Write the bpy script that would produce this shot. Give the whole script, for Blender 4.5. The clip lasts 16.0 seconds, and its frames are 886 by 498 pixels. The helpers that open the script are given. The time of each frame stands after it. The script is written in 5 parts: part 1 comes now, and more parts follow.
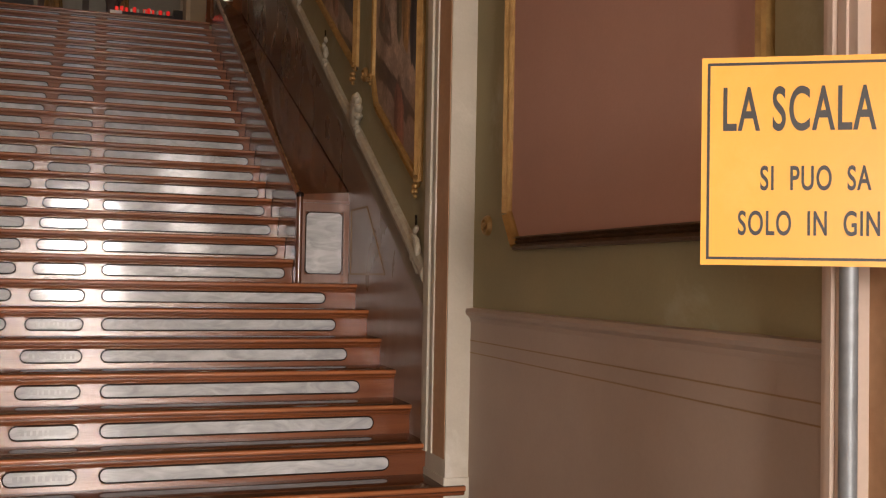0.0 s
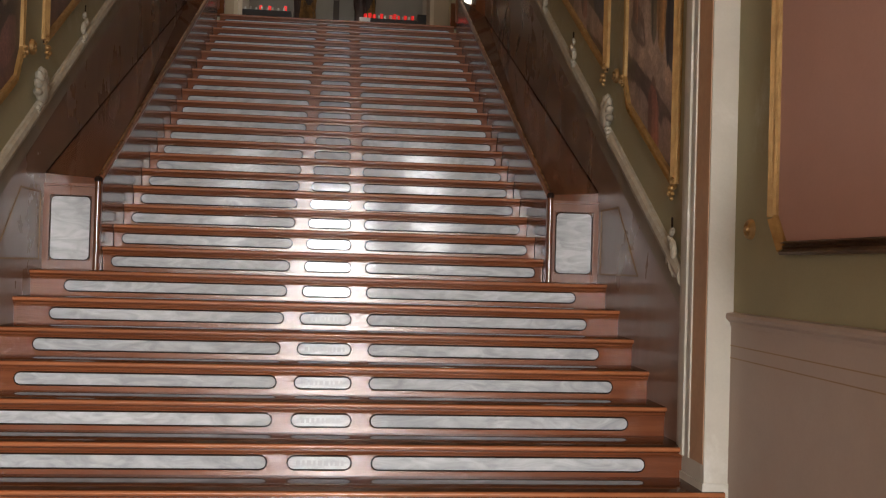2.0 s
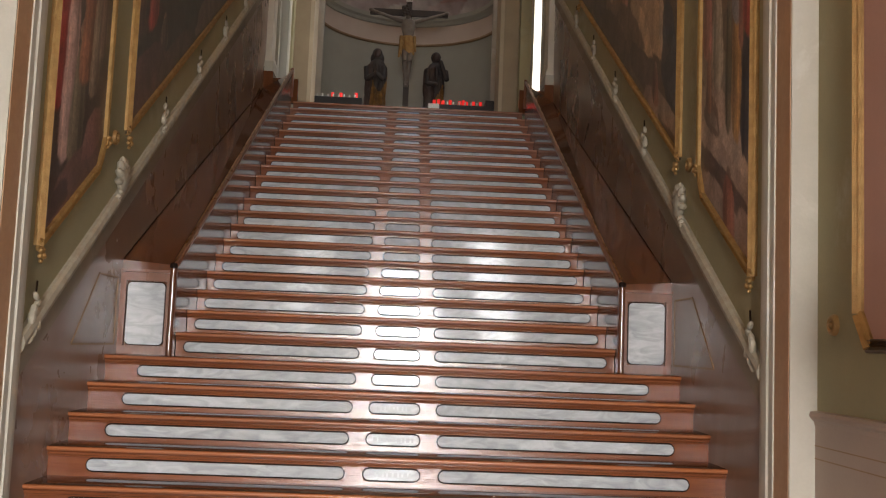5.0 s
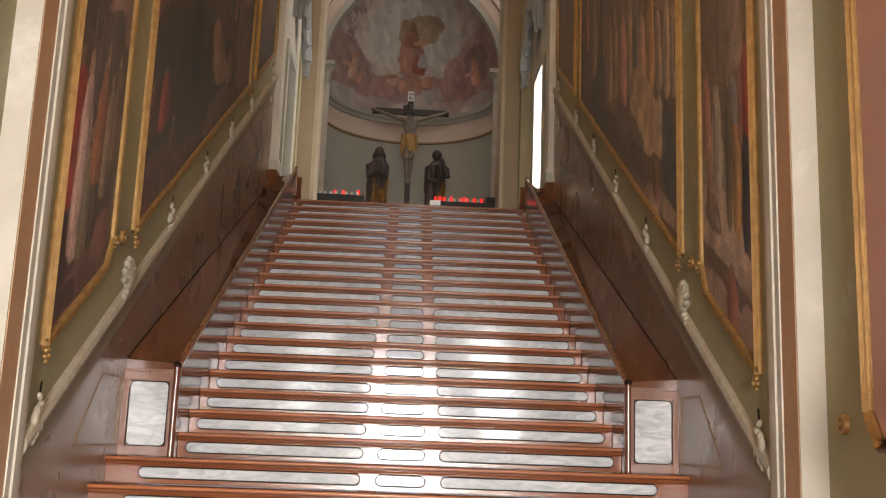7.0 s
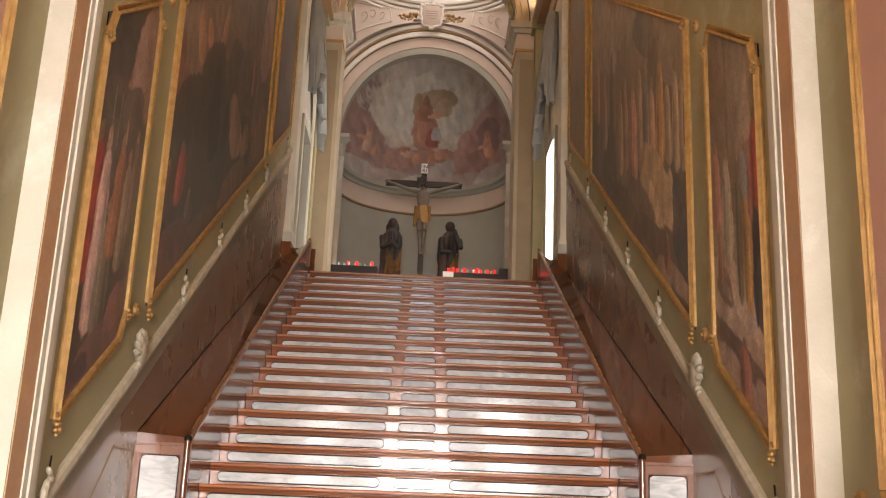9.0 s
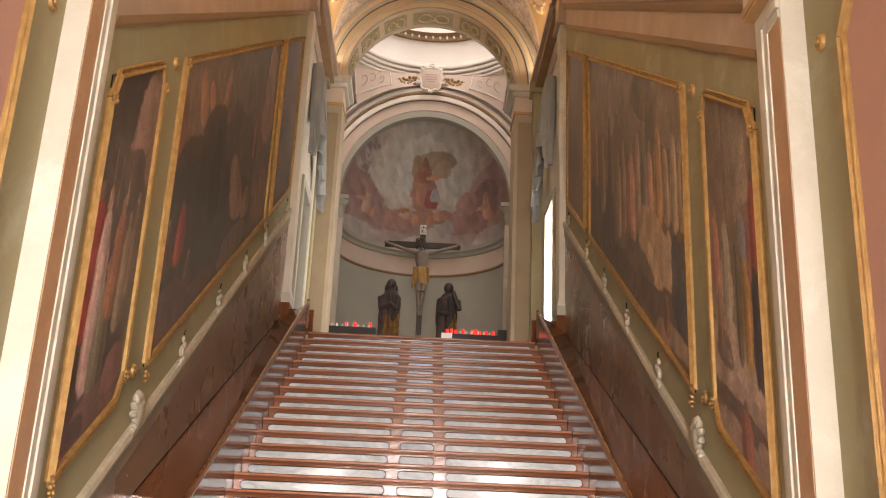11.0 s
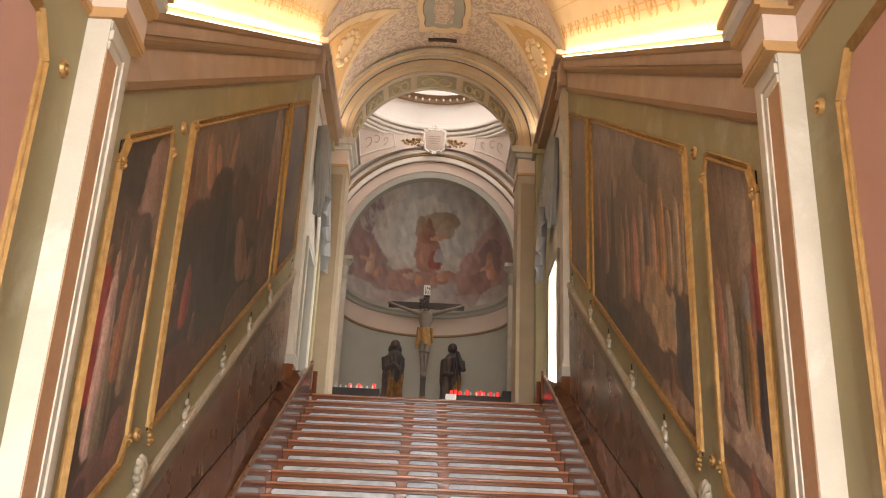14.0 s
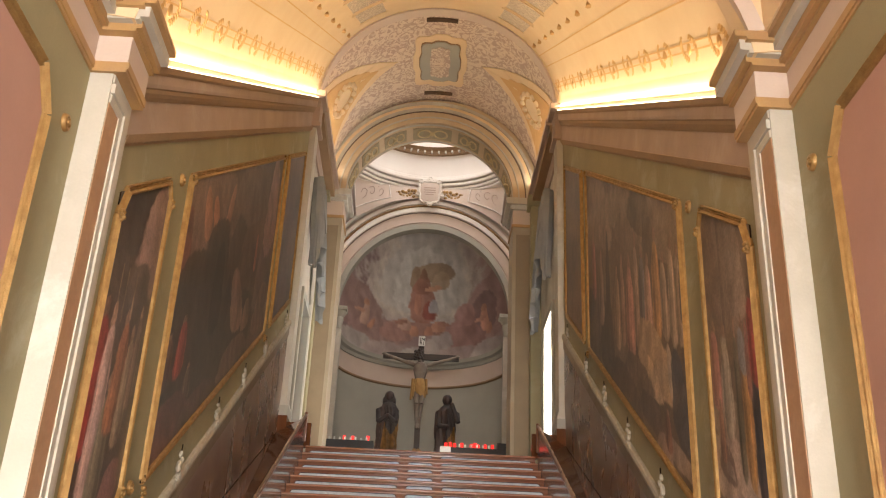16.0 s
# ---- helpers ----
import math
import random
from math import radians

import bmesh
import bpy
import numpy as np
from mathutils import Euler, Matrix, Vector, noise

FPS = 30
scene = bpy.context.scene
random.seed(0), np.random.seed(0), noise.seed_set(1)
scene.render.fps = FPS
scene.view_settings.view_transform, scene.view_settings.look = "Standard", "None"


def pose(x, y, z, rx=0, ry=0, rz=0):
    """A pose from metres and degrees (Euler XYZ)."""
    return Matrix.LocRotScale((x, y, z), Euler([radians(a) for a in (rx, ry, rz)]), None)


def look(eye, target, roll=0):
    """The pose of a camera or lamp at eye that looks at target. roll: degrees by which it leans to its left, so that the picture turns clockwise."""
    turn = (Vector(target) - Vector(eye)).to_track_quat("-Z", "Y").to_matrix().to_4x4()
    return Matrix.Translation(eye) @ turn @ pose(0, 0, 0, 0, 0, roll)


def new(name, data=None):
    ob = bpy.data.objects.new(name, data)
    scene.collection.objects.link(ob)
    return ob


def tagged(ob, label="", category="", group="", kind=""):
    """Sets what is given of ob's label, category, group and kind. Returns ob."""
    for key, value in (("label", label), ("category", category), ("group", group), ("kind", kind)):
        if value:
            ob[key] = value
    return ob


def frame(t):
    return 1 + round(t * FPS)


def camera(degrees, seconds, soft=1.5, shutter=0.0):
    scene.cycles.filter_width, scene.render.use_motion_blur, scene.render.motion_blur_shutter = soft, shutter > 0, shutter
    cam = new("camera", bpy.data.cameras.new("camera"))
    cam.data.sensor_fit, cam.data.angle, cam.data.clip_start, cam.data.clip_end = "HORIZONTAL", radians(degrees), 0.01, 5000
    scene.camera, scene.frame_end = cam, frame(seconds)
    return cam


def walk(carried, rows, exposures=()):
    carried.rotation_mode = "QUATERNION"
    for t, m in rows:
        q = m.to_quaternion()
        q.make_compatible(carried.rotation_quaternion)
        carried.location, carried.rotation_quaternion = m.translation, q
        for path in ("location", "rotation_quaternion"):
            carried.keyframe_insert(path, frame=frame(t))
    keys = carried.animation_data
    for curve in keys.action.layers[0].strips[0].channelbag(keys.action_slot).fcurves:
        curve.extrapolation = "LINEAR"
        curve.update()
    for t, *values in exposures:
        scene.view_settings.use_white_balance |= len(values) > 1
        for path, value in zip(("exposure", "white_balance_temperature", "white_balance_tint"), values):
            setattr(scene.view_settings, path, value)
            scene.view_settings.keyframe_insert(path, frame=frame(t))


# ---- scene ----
cam = camera(47.9, 16.0, 1.15)
PATH = [  # seconds, eye x y z, yaw to the left, pitch up, roll
    (0.0, 0.214, -4.334, 1.342, -19.22, 1.69, 1.06),
    (0.5, 0.187, -4.321, 1.362, -15.20, 1.36, 0.81),
    (1.0, 0.143, -4.327, 1.367, -11.90, 1.20, 1.21),
    (1.5, 0.062, -4.380, 1.382, -9.15, 0.89, 1.36),
    (2.0, 0.048, -4.399, 1.384, -6.16, 1.00, 1.62),
    (2.5, -0.010, -4.388, 1.380, -4.40, 1.30, 1.46),
    (3.0, 0.035, -4.370, 1.390, -2.71, 1.38, 1.49),
    (5.5, 0.006, -4.365, 1.445, -2.30, 7.09, 2.29),
    (6.0, 0.005, -4.370, 1.447, -2.20, 8.58, 1.97),
    (6.5, 0.004, -4.369, 1.458, -2.11, 9.58, 2.10),
    (7.0, -0.021, -4.384, 1.459, -2.10, 10.89, 2.10),
    (7.5, -0.002, -4.382, 1.465, -1.81, 11.86, 2.19),
    (8.0, -0.011, -4.387, 1.468, -1.63, 12.88, 2.15),
    (8.5, -0.010, -4.401, 1.468, -1.46, 13.85, 2.10),
    (9.0, -0.007, -4.405, 1.472, -1.12, 14.89, 2.30),
    (11.5, -0.019, -4.406, 1.476, -1.07, 18.95, 2.49),
    (12.0, -0.024, -4.400, 1.481, -1.06, 19.41, 2.31),
    (12.5, -0.020, -4.405, 1.484, -0.95, 20.03, 2.41),
    (13.0, -0.018, -4.413, 1.483, -0.84, 20.68, 2.12),
    (13.5, -0.023, -4.419, 1.483, -0.88, 21.13, 2.21),
    (14.0, -0.023, -4.431, 1.484, -0.71, 21.80, 2.46),
    (14.5, -0.051, -4.449, 1.488, -0.83, 22.64, 2.48),
    (15.0, -0.046, -4.439, 1.483, -0.75, 23.48, 2.67),
    (15.5, -0.041, -4.460, 1.480, -0.87, 24.18, 2.61),
    (16.0, -0.038, -4.464, 1.483, -0.93, 24.70, 2.58),
]


def aim(x, y, z, yaw, pitch, roll):
    a, b = radians(yaw), radians(pitch)
    return look((x, y, z), (x - math.sin(a) * math.cos(b), y + math.cos(a) * math.cos(b), z + math.sin(b)), roll)


EXPOSURE = [(0.0, -1.1, 7250, 19), (1.0, -0.86, 6700, 14), (1.5, -0.88, 6550, 13), (3.0, -0.95, 6200, 11), (5.5, -0.55, 6400, 11), (7.0, -0.15, 6600, 12), (9.0, 0.22, 6950, 15), (12.5, 0.45, 6800, 14), (16.0, 0.33, 6700, 12)]
walk(cam, [(row[0], aim(*row[1:])) for row in PATH], EXPOSURE)

# ---- light ----
world = bpy.data.worlds.new("sky")
scene.world = world
world.use_nodes = True
wn = world.node_tree.nodes
sky = wn.new("ShaderNodeTexSky")
sky.sky_type, sky.sun_disc = "NISHITA", False
sky.sun_elevation, sky.sun_rotation = radians(40), radians(200)
wn["Background"].inputs[1].default_value = 0.12
world.node_tree.links.new(sky.outputs[0], wn["Background"].inputs[0])


def area(name, m, sx, sy, watts, colour):
    data = bpy.data.lights.new(name, "AREA")
    data.shape, data.size, data.size_y, data.energy, data.color = "RECTANGLE", sx, sy, watts, colour
    ob = new(name, data)
    ob.matrix_world = m
    return ob


DOOR_W, DOOR_H, DOOR_Y = 1.1, 2.8, -11.0
RAKE = 0.625      # climb of the painted walls, cornices and vault
COVE = 4.57       # height of the cornice top over the raking datum
area("door_daylight", look((0.3, DOOR_Y - 6.0, 2.5), (0.2, 0, 1.2)), 3.4, 4.0, 10300, (1.0, 0.97, 0.92))
# unseen fill lamps added in both hall sides to brighten the walls
for side in (-1, 1):
    area("added_hall_fill", look((side * 2.15, -7.3, 2.6), (-side * 0.8, -2.5, 2.2)), 1.7, 2.4, 420 if side > 0 else 170, (1.0, 0.97, 0.93))
area("dome_daylight", look((0, 13.45, 14.2), (0, 13.45, 0)), 2.0, 2.0, 70, (1.0, 0.97, 0.94))
area("window_daylight", look((2.7, 9.6, 6.2), (-1.6, 11.2, 7.4)), 1.0, 2.6, 330, (1.0, 0.97, 0.91))
area("side_daylight", look((-2.7, 9.9, 6.2), (1.6, 9.6, 6.0)), 1.2, 2.2, 5, (0.9, 0.95, 1.0))
# unseen lamp added east of the chapel to brighten the west pier
area("added_chapel_fill", look((2.55, 13.2, 9.6), (-1.8, 11.6, 8.2)), 1.1, 2.2, 42, (1.0, 0.96, 0.9))
rake_turn = math.atan(RAKE)
for side in (-1, 1):
    y0, y1 = 0.5, 8.45
    mid = (side * 1.815, (y0 + y1) / 2, RAKE * (y0 + y1) / 2 + COVE + 0.06)
    along = Vector((0, math.cos(rake_turn), math.sin(rake_turn)))
    aim_up = Vector((-side * 0.25, -math.sin(rake_turn), math.cos(rake_turn))).normalized()
    across = along.cross(-aim_up).normalized()
    m = Matrix((across, along, across.cross(along))).transposed().to_4x4()
    m.translation = mid
    area("cove_light", m, 0.05, (y1 - y0) / math.cos(rake_turn), 62, (1.0, 0.80, 0.54))
    area("bay_cove_light", look((side * 1.74, 9.95, 10.05), (side * 1.2, 9.95, 11.2)), 2.5, 0.05, 9, (1.0, 0.85, 0.65))

# ---- plan ----
RISE, GOING, STEPS = 0.1617, 0.316, 28
SLOPE = RISE / GOING
TOP_Y, TOP_Z = GOING * (STEPS - 1), RISE * STEPS
WALL = 1.89       # half width of the stairwell between its painted walls
HALL = 2.0        # half width of the vestibule
JAMB = 1.868      # inner face of the piers that frame the stairs
FRONT, BACK = 0.32, 0.70
END = 8.55        # far end of the raking walls
BAY_END = 11.3    # far end of the landing bay
CHAPEL, APSE = 12.0, 15.4
R_APSE = 1.85


# ---- materials ----
def ramped(n, l, source, stops):
    ramp = n.new("ShaderNodeValToRGB")
    e = ramp.color_ramp.elements
    while len(e) < len(stops):
        e.new(0.5)
    for el, (p, c) in zip(e, stops):
        el.position, el.color = p, (*c, 1)
    l.new(source, ramp.inputs[0])
    return ramp.outputs[0]


def noisy(n, l, vector, scale, detail=6, distortion=0.0, rough=0.55):
    t = n.new("ShaderNodeTexNoise")
    t.inputs["Scale"].default_value, t.inputs["Detail"].default_value = scale, detail
    t.inputs["Distortion"].default_value, t.inputs["Roughness"].default_value = distortion, rough
    l.new(vector, t.inputs["Vector"])
    return t.outputs[0]


def blend(n, l, fac, a, b, mode="MIX", amount=None):
    mix = n.new("ShaderNodeMix")
    mix.data_type, mix.blend_type = "RGBA", mode
    if amount is not None:
        mix.inputs[0].default_value = amount
    else:
        l.new(fac, mix.inputs[0])
    for socket, v in ((mix.inputs[6], a), (mix.inputs[7], b)):
        if isinstance(v, tuple):
            socket.default_value = (*v, 1)
        else:
            l.new(v, socket)
    return mix.outputs[2]


def scaled(n, l, value, k, add=0.0):
    m = n.new("ShaderNodeMath")
    m.operation = "MULTIPLY_ADD"
    m.inputs[1].default_value, m.inputs[2].default_value = k, add
    l.new(value, m.inputs[0])
    return m.outputs[0]


def material(name, base, rough=0.6, metal=0.0, second=None, scale=2.0, spread=0.25, grain=0.35, grain_scale=60.0, bump=0.0,
             stretch=(1, 1, 1), coat=0.0, per_object=0.0, stain=None, rough_vary=0.1, distortion=0.0):
    """Colour that drifts between two tones, fine grain, optional stains and a bump from the grain."""
    m = bpy.data.materials.new(name)
    m.use_nodes = True
    n, l = m.node_tree.nodes, m.node_tree.links
    b = n["Principled BSDF"]
    b.inputs["Metallic"].default_value = metal
    b.inputs["Coat Weight"].default_value, b.inputs["Coat Roughness"].default_value = coat, 0.08
    geo, mp = n.new("ShaderNodeNewGeometry"), n.new("ShaderNodeMapping")
    mp.inputs["Scale"].default_value = stretch
    l.new(geo.outputs["Position"], mp.inputs["Vector"])
    v = mp.outputs[0]
    if per_object:
        info = n.new("ShaderNodeObjectInfo")
        shift = n.new("ShaderNodeVectorMath")
        shift.operation = "ADD"
        l.new(v, shift.inputs[0])
        l.new(scaled(n, l, info.outputs["Random"], 37.0), shift.inputs[1])
        v = shift.outputs[0]
    second = second or tuple(c * 0.72 for c in base)
    big, fine = noisy(n, l, v, scale, 6, distortion), noisy(n, l, v, grain_scale, 8)
    colour = ramped(n, l, big, [(0.5 - spread, base), (0.5 + spread, second)])
    colour = blend(n, l, scaled(n, l, fine, grain), colour, tuple(c * 0.55 for c in base))
    if stain:
        mask = ramped(n, l, noisy(n, l, geo.outputs["Position"], 1.3, 8, 0.6, 0.7), [(0.55, (0, 0, 0)), (0.75, (0.7, 0.7, 0.7))])
        colour = blend(n, l, mask, colour, stain)
    if per_object:
        hue = n.new("ShaderNodeHueSaturation")
        l.new(scaled(n, l, info.outputs["Random"], per_object * 2, 1 - per_object), hue.inputs["Value"])
        l.new(colour, hue.inputs["Color"])
        colour = hue.outputs[0]
    l.new(colour, b.inputs["Base Color"])
    l.new(scaled(n, l, big, rough_vary * 2, rough - rough_vary), b.inputs["Roughness"])
    if bump:
        bp = n.new("ShaderNodeBump")
        bp.inputs["Strength"].default_value, bp.inputs["Distance"].default_value = bump, 0.01
        l.new(fine, bp.inputs["Height"]), l.new(bp.outputs[0], b.inputs["Normal"])
    return m


def glowing(name, colour, strength, base=(0.5, 0.5, 0.5)):
    m = bpy.data.materials.new(name)
    m.use_nodes = True
    b = m.node_tree.nodes["Principled BSDF"]
    b.inputs["Base Color"].default_value = (*base, 1)
    b.inputs["Emission Color"].default_value, b.inputs["Emission Strength"].default_value = (*colour, 1), strength
    return m


WOOD = material("varnished_wood", (0.23, 0.075, 0.030), 0.19, second=(0.12, 0.033, 0.012), scale=2.2, grain=0.5, grain_scale=14, bump=0.12, stretch=(0.8, 9, 9), coat=0.08, per_object=0.12, rough_vary=0.06)
WOOD_DARK = material("dark_polished_wood", (0.15, 0.052, 0.021), 0.15, second=(0.085, 0.029, 0.012), scale=2.5, grain=0.45, grain_scale=20, bump=0.015, stretch=(6, 1, 1), coat=0.3, rough_vary=0.05)
WOOD_FRAME = material("reddish_frame_wood", (0.20, 0.075, 0.034), 0.3, second=(0.12, 0.042, 0.02), scale=3, grain=0.5, grain_scale=18, bump=0.06, stretch=(7, 7, 1), coat=0.25)
GROOVE = material("dark_groove", (0.018, 0.010, 0.007), 0.8)
GROOVE.node_tree.nodes["Principled BSDF"].inputs["Specular IOR Level"].default_value = 0.05
TREAD = material("dark_waxed_tread", (0.085, 0.032, 0.015), 0.10, second=(0.05, 0.02, 0.01), scale=2.2, grain=0.4, grain_scale=14, stretch=(0.8, 9, 9), coat=0.5, rough_vary=0.03)
# lighter orange than the steps: the edge highlight is put into the colour
NOSING = material("orange_highlight_nosing", (0.40, 0.135, 0.045), 0.3, second=(0.24, 0.075, 0.026), scale=3, grain=0.5, grain_scale=22, stretch=(1, 6, 6), coat=0.15, per_object=0.12)
MARBLE = material("white_marble", (0.53, 0.545, 0.555), 0.09, second=(0.32, 0.335, 0.345), scale=5, spread=0.16, grain=0.2, grain_scale=26, stretch=(1, 1.5, 3), per_object=0.08, distortion=1.6)
BRASS = material("worn_brass", (0.62, 0.42, 0.2), 0.28, 1.0, second=(0.4, 0.25, 0.12), scale=12)
OLIVE = material("olive_plaster", (0.33, 0.29, 0.165), 0.75, second=(0.26, 0.235, 0.14), scale=1.5, grain=0.3, bump=0.1, stain=(0.42, 0.41, 0.32))
PINK = material("pink_plaster", (0.47, 0.275, 0.22), 0.8, second=(0.40, 0.225, 0.18), scale=1.0, grain=0.2, bump=0.08)
CREAM = material("cream_painted_stone", (0.54, 0.505, 0.43), 0.65, second=(0.44, 0.405, 0.335), scale=3, grain=0.25, bump=0.1, stain=(0.72, 0.71, 0.66))
TAN = material("marbled_tan_plaster", (0.40, 0.215, 0.11), 0.55, second=(0.50, 0.31, 0.18), scale=7, grain=0.5, grain_scale=35, bump=0.05, distortion=1.0)
GREY = material("grey_apse_plaster", (0.40, 0.385, 0.33), 0.8, second=(0.33, 0.32, 0.27), scale=1.2, grain=0.2)
GOLD = material("gilt_wood", (0.50, 0.31, 0.11), 0.45, 0.5, second=(0.26, 0.14, 0.05), scale=14, grain=0.6, grain_scale=70, bump=0.35)
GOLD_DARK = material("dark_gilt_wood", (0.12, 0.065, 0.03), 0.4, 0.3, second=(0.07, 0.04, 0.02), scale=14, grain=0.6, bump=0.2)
GOLD_PAINT = material("ochre_painted_moulding", (0.52, 0.31, 0.11), 0.55, 0.1, second=(0.36, 0.22, 0.12), scale=4, grain=0.4, bump=0.1)
VAULT = material("yellow_vault_plaster", (0.74, 0.58, 0.36), 0.8, second=(0.68, 0.50, 0.30), scale=1.5, grain=0.15)
VAULT_DEEP = material("orange_vault_panel", (0.66, 0.42, 0.18), 0.8, second=(0.60, 0.36, 0.15), scale=2, grain=0.2)
VAULT_MAUVE = material("mauve_scroll_ground", (0.46, 0.345, 0.28), 0.8, second=(0.70, 0.58, 0.45), scale=7, spread=0.05, grain=0.3, distortion=2.5)
FRESCO_GREY = material("grey_fresco_panel", (0.62, 0.52, 0.40), 0.8, second=(0.42, 0.35, 0.27), scale=14, spread=0.05, grain=0.3, distortion=2.5)
MAUVE = material("mauve_frieze_plaster", (0.45, 0.335, 0.265), 0.7, second=(0.37, 0.27, 0.21), scale=2.5, grain=0.3, bump=0.06, stain=(0.5, 0.42, 0.36))
MOULD_BROWN = material("brown_moulding", (0.26, 0.155, 0.075), 0.6, second=(0.34, 0.22, 0.12), scale=3, grain=0.4, bump=0.06)
WHITE = material("white_dome_plaster", (0.80, 0.75, 0.69), 0.8, second=(0.74, 0.67, 0.60), scale=1.5, grain=0.12)
PALE_PINK = material("pale_pink_plaster", (0.62, 0.51, 0.43), 0.75, second=(0.54, 0.43, 0.36), scale=1.5, grain=0.2, bump=0.04)
DADO = material("marbled_brown_dado", (0.235, 0.15, 0.105), 0.28, second=(0.17, 0.10, 0.068), scale=1.8, grain=0.25, grain_scale=16, stretch=(1, 1.2, 0.9), distortion=0.5)
DADO_HALL = material("grey_brown_dado", (0.40, 0.315, 0.26), 0.5, second=(0.34, 0.255, 0.205), scale=1.4, grain=0.25, bump=0.05)
STONE = material("polished_stone_floor", (0.58, 0.55, 0.51), 0.09, second=(0.47, 0.44, 0.40), scale=3, rough_vary=0.03)
CARVED = material("grey_carved_wood", (0.42, 0.38, 0.30), 0.6, second=(0.30, 0.25, 0.18), scale=14, grain=0.5, bump=0.3)
BAND = material("grey_brown_raking_band", (0.27, 0.225, 0.165), 0.6, second=(0.20, 0.165, 0.12), scale=4, grain=0.35, bump=0.08)
DRAPE = material("grey_painted_drapery", (0.30, 0.31, 0.31), 0.7, second=(0.22, 0.23, 0.24), scale=3, grain=0.3)
STATUE = material("dark_painted_carving", (0.016, 0.015, 0.018), 0.5, 0.0, second=(0.055, 0.038, 0.03), scale=5, grain=0.5, bump=0.3)
STATUE_GILT = material("worn_gilt_carving", (0.34, 0.18, 0.05), 0.4, 0.5, second=(0.05, 0.03, 0.016), scale=9, spread=0.2, grain=0.5, bump=0.3)
STATUE_CLOAK = material("brown_painted_carving", (0.075, 0.04, 0.03), 0.5, second=(0.022, 0.016, 0.016), scale=7, grain=0.4, bump=0.2)
CROSS = material("blackened_cross_wood", (0.05, 0.036, 0.03), 0.5, grain=0.4)
SKIN = material("pale_carved_wood", (0.22, 0.185, 0.15), 0.5, second=(0.12, 0.09, 0.07), scale=9, grain=0.4)
BLACK = material("black_iron", (0.015, 0.014, 0.014), 0.45, 0.4)
PAPER = material("white_card", (0.75, 0.75, 0.72), 0.6, grain=0.1)
YELLOW = material("yellow_enamel", (0.86, 0.40, 0.022), 0.4, second=(0.80, 0.37, 0.02), scale=1.2, grain=0.06, stain=(0.9, 0.45, 0.06))
INK = material("black_print", (0.018, 0.016, 0.014), 0.5)
STEEL = material("blue_grey_worn_steel", (0.30, 0.34, 0.37), 0.45, 0.4, second=(0.20, 0.22, 0.24), scale=20, grain=0.5, stain=(0.45, 0.44, 0.40))
LETTER = material("worn_letter_paint", (0.41, 0.425, 0.43), 0.3)
VAULT_OCHRE = material("pale_ochre_paint", (0.66, 0.42, 0.17), 0.8, second=(0.58, 0.36, 0.14), scale=4, grain=0.2)
TAN_PALE = material("tan_pier_plaster", (0.30, 0.235, 0.15), 0.7, second=(0.24, 0.18, 0.12), scale=2.5, grain=0.3)
PIER = material("weathered_pier_plaster", (0.42, 0.35, 0.25), 0.65, second=(0.33, 0.265, 0.185), scale=2.5, grain=0.3)
ARCH_TAN = material("tan_arch_moulding", (0.56, 0.44, 0.29), 0.7, second=(0.48, 0.36, 0.23), scale=2, grain=0.25)
SOFFIT = material("olive_soffit_panel", (0.30, 0.255, 0.165), 0.8, second=(0.36, 0.30, 0.19), scale=5, grain=0.3)
SOFFIT_SCROLL = material("ochre_soffit_scroll", (0.56, 0.45, 0.25), 0.8, second=(0.44, 0.33, 0.18), scale=9, grain=0.3)
# dark strips that paint the shade in creases between mouldings
SHADE_LINE = material("moulding_shade_line", (0.16, 0.11, 0.085), 0.7)
LED = glowing("warm_cove_strip", (1.0, 0.82, 0.55), 10)
FLAME = glowing("red_candle_glass", (1.0, 0.025, 0.02), 1.0, (0.4, 0.01, 0.01))


def painted(name, rough, low=0.62, high=1.15, stroke=0.24):
    """Aged paint: the colour lies in the mesh, broken up by brush grain and grime."""
    m = bpy.data.materials.new(name)
    m.use_nodes = True
    n, l = m.node_tree.nodes, m.node_tree.links
    b = n["Principled BSDF"]
    b.inputs["Roughness"].default_value = rough
    v = n.new("ShaderNodeNewGeometry").outputs["Position"]
    attr = n.new("ShaderNodeVertexColor")
    attr.layer_name = "paint"
    grime = ramped(n, l, noisy(n, l, v, 3.0, 8, 0.5, 0.7), [(0.3, (low, low * 0.97, low * 0.94)), (0.65, (high, high * 0.985, high * 0.96))])
    brush = ramped(n, l, noisy(n, l, v, 38, 6, 0.8), [(0.3, (1 - stroke * 1.15,) * 3), (0.7, (1 + stroke * 0.85,) * 3)])
    colour = blend(n, l, None, attr.outputs[0], grime, "MULTIPLY", 1.0)
    l.new(blend(n, l, None, colour, brush, "MULTIPLY", 1.0), b.inputs["Base Color"])
    return m


OIL = painted("aged_oil_paint", 0.45)
FRESCO = painted("fresco_paint", 0.8, 0.9, 1.1, 0.07)


# ---- mesh helpers ----
def mesh_object(name, bm, mat, parent=None, label="", smooth=False):
    bmesh.ops.recalc_face_normals(bm, faces=bm.faces)
    me = bpy.data.meshes.new(name)
    bm.to_mesh(me)
    bm.free()
    me.materials.append(mat)
    if smooth:
        me.shade_smooth()
        me.set_sharp_from_angle(angle=radians(40))
    ob = new(name, me)
    if parent:
        ob.parent = parent
        ob.matrix_parent_inverse = Matrix.Translation(-parent.location) if parent.parent is None else Matrix()
    if label:
        ob["label"] = label
    return ob


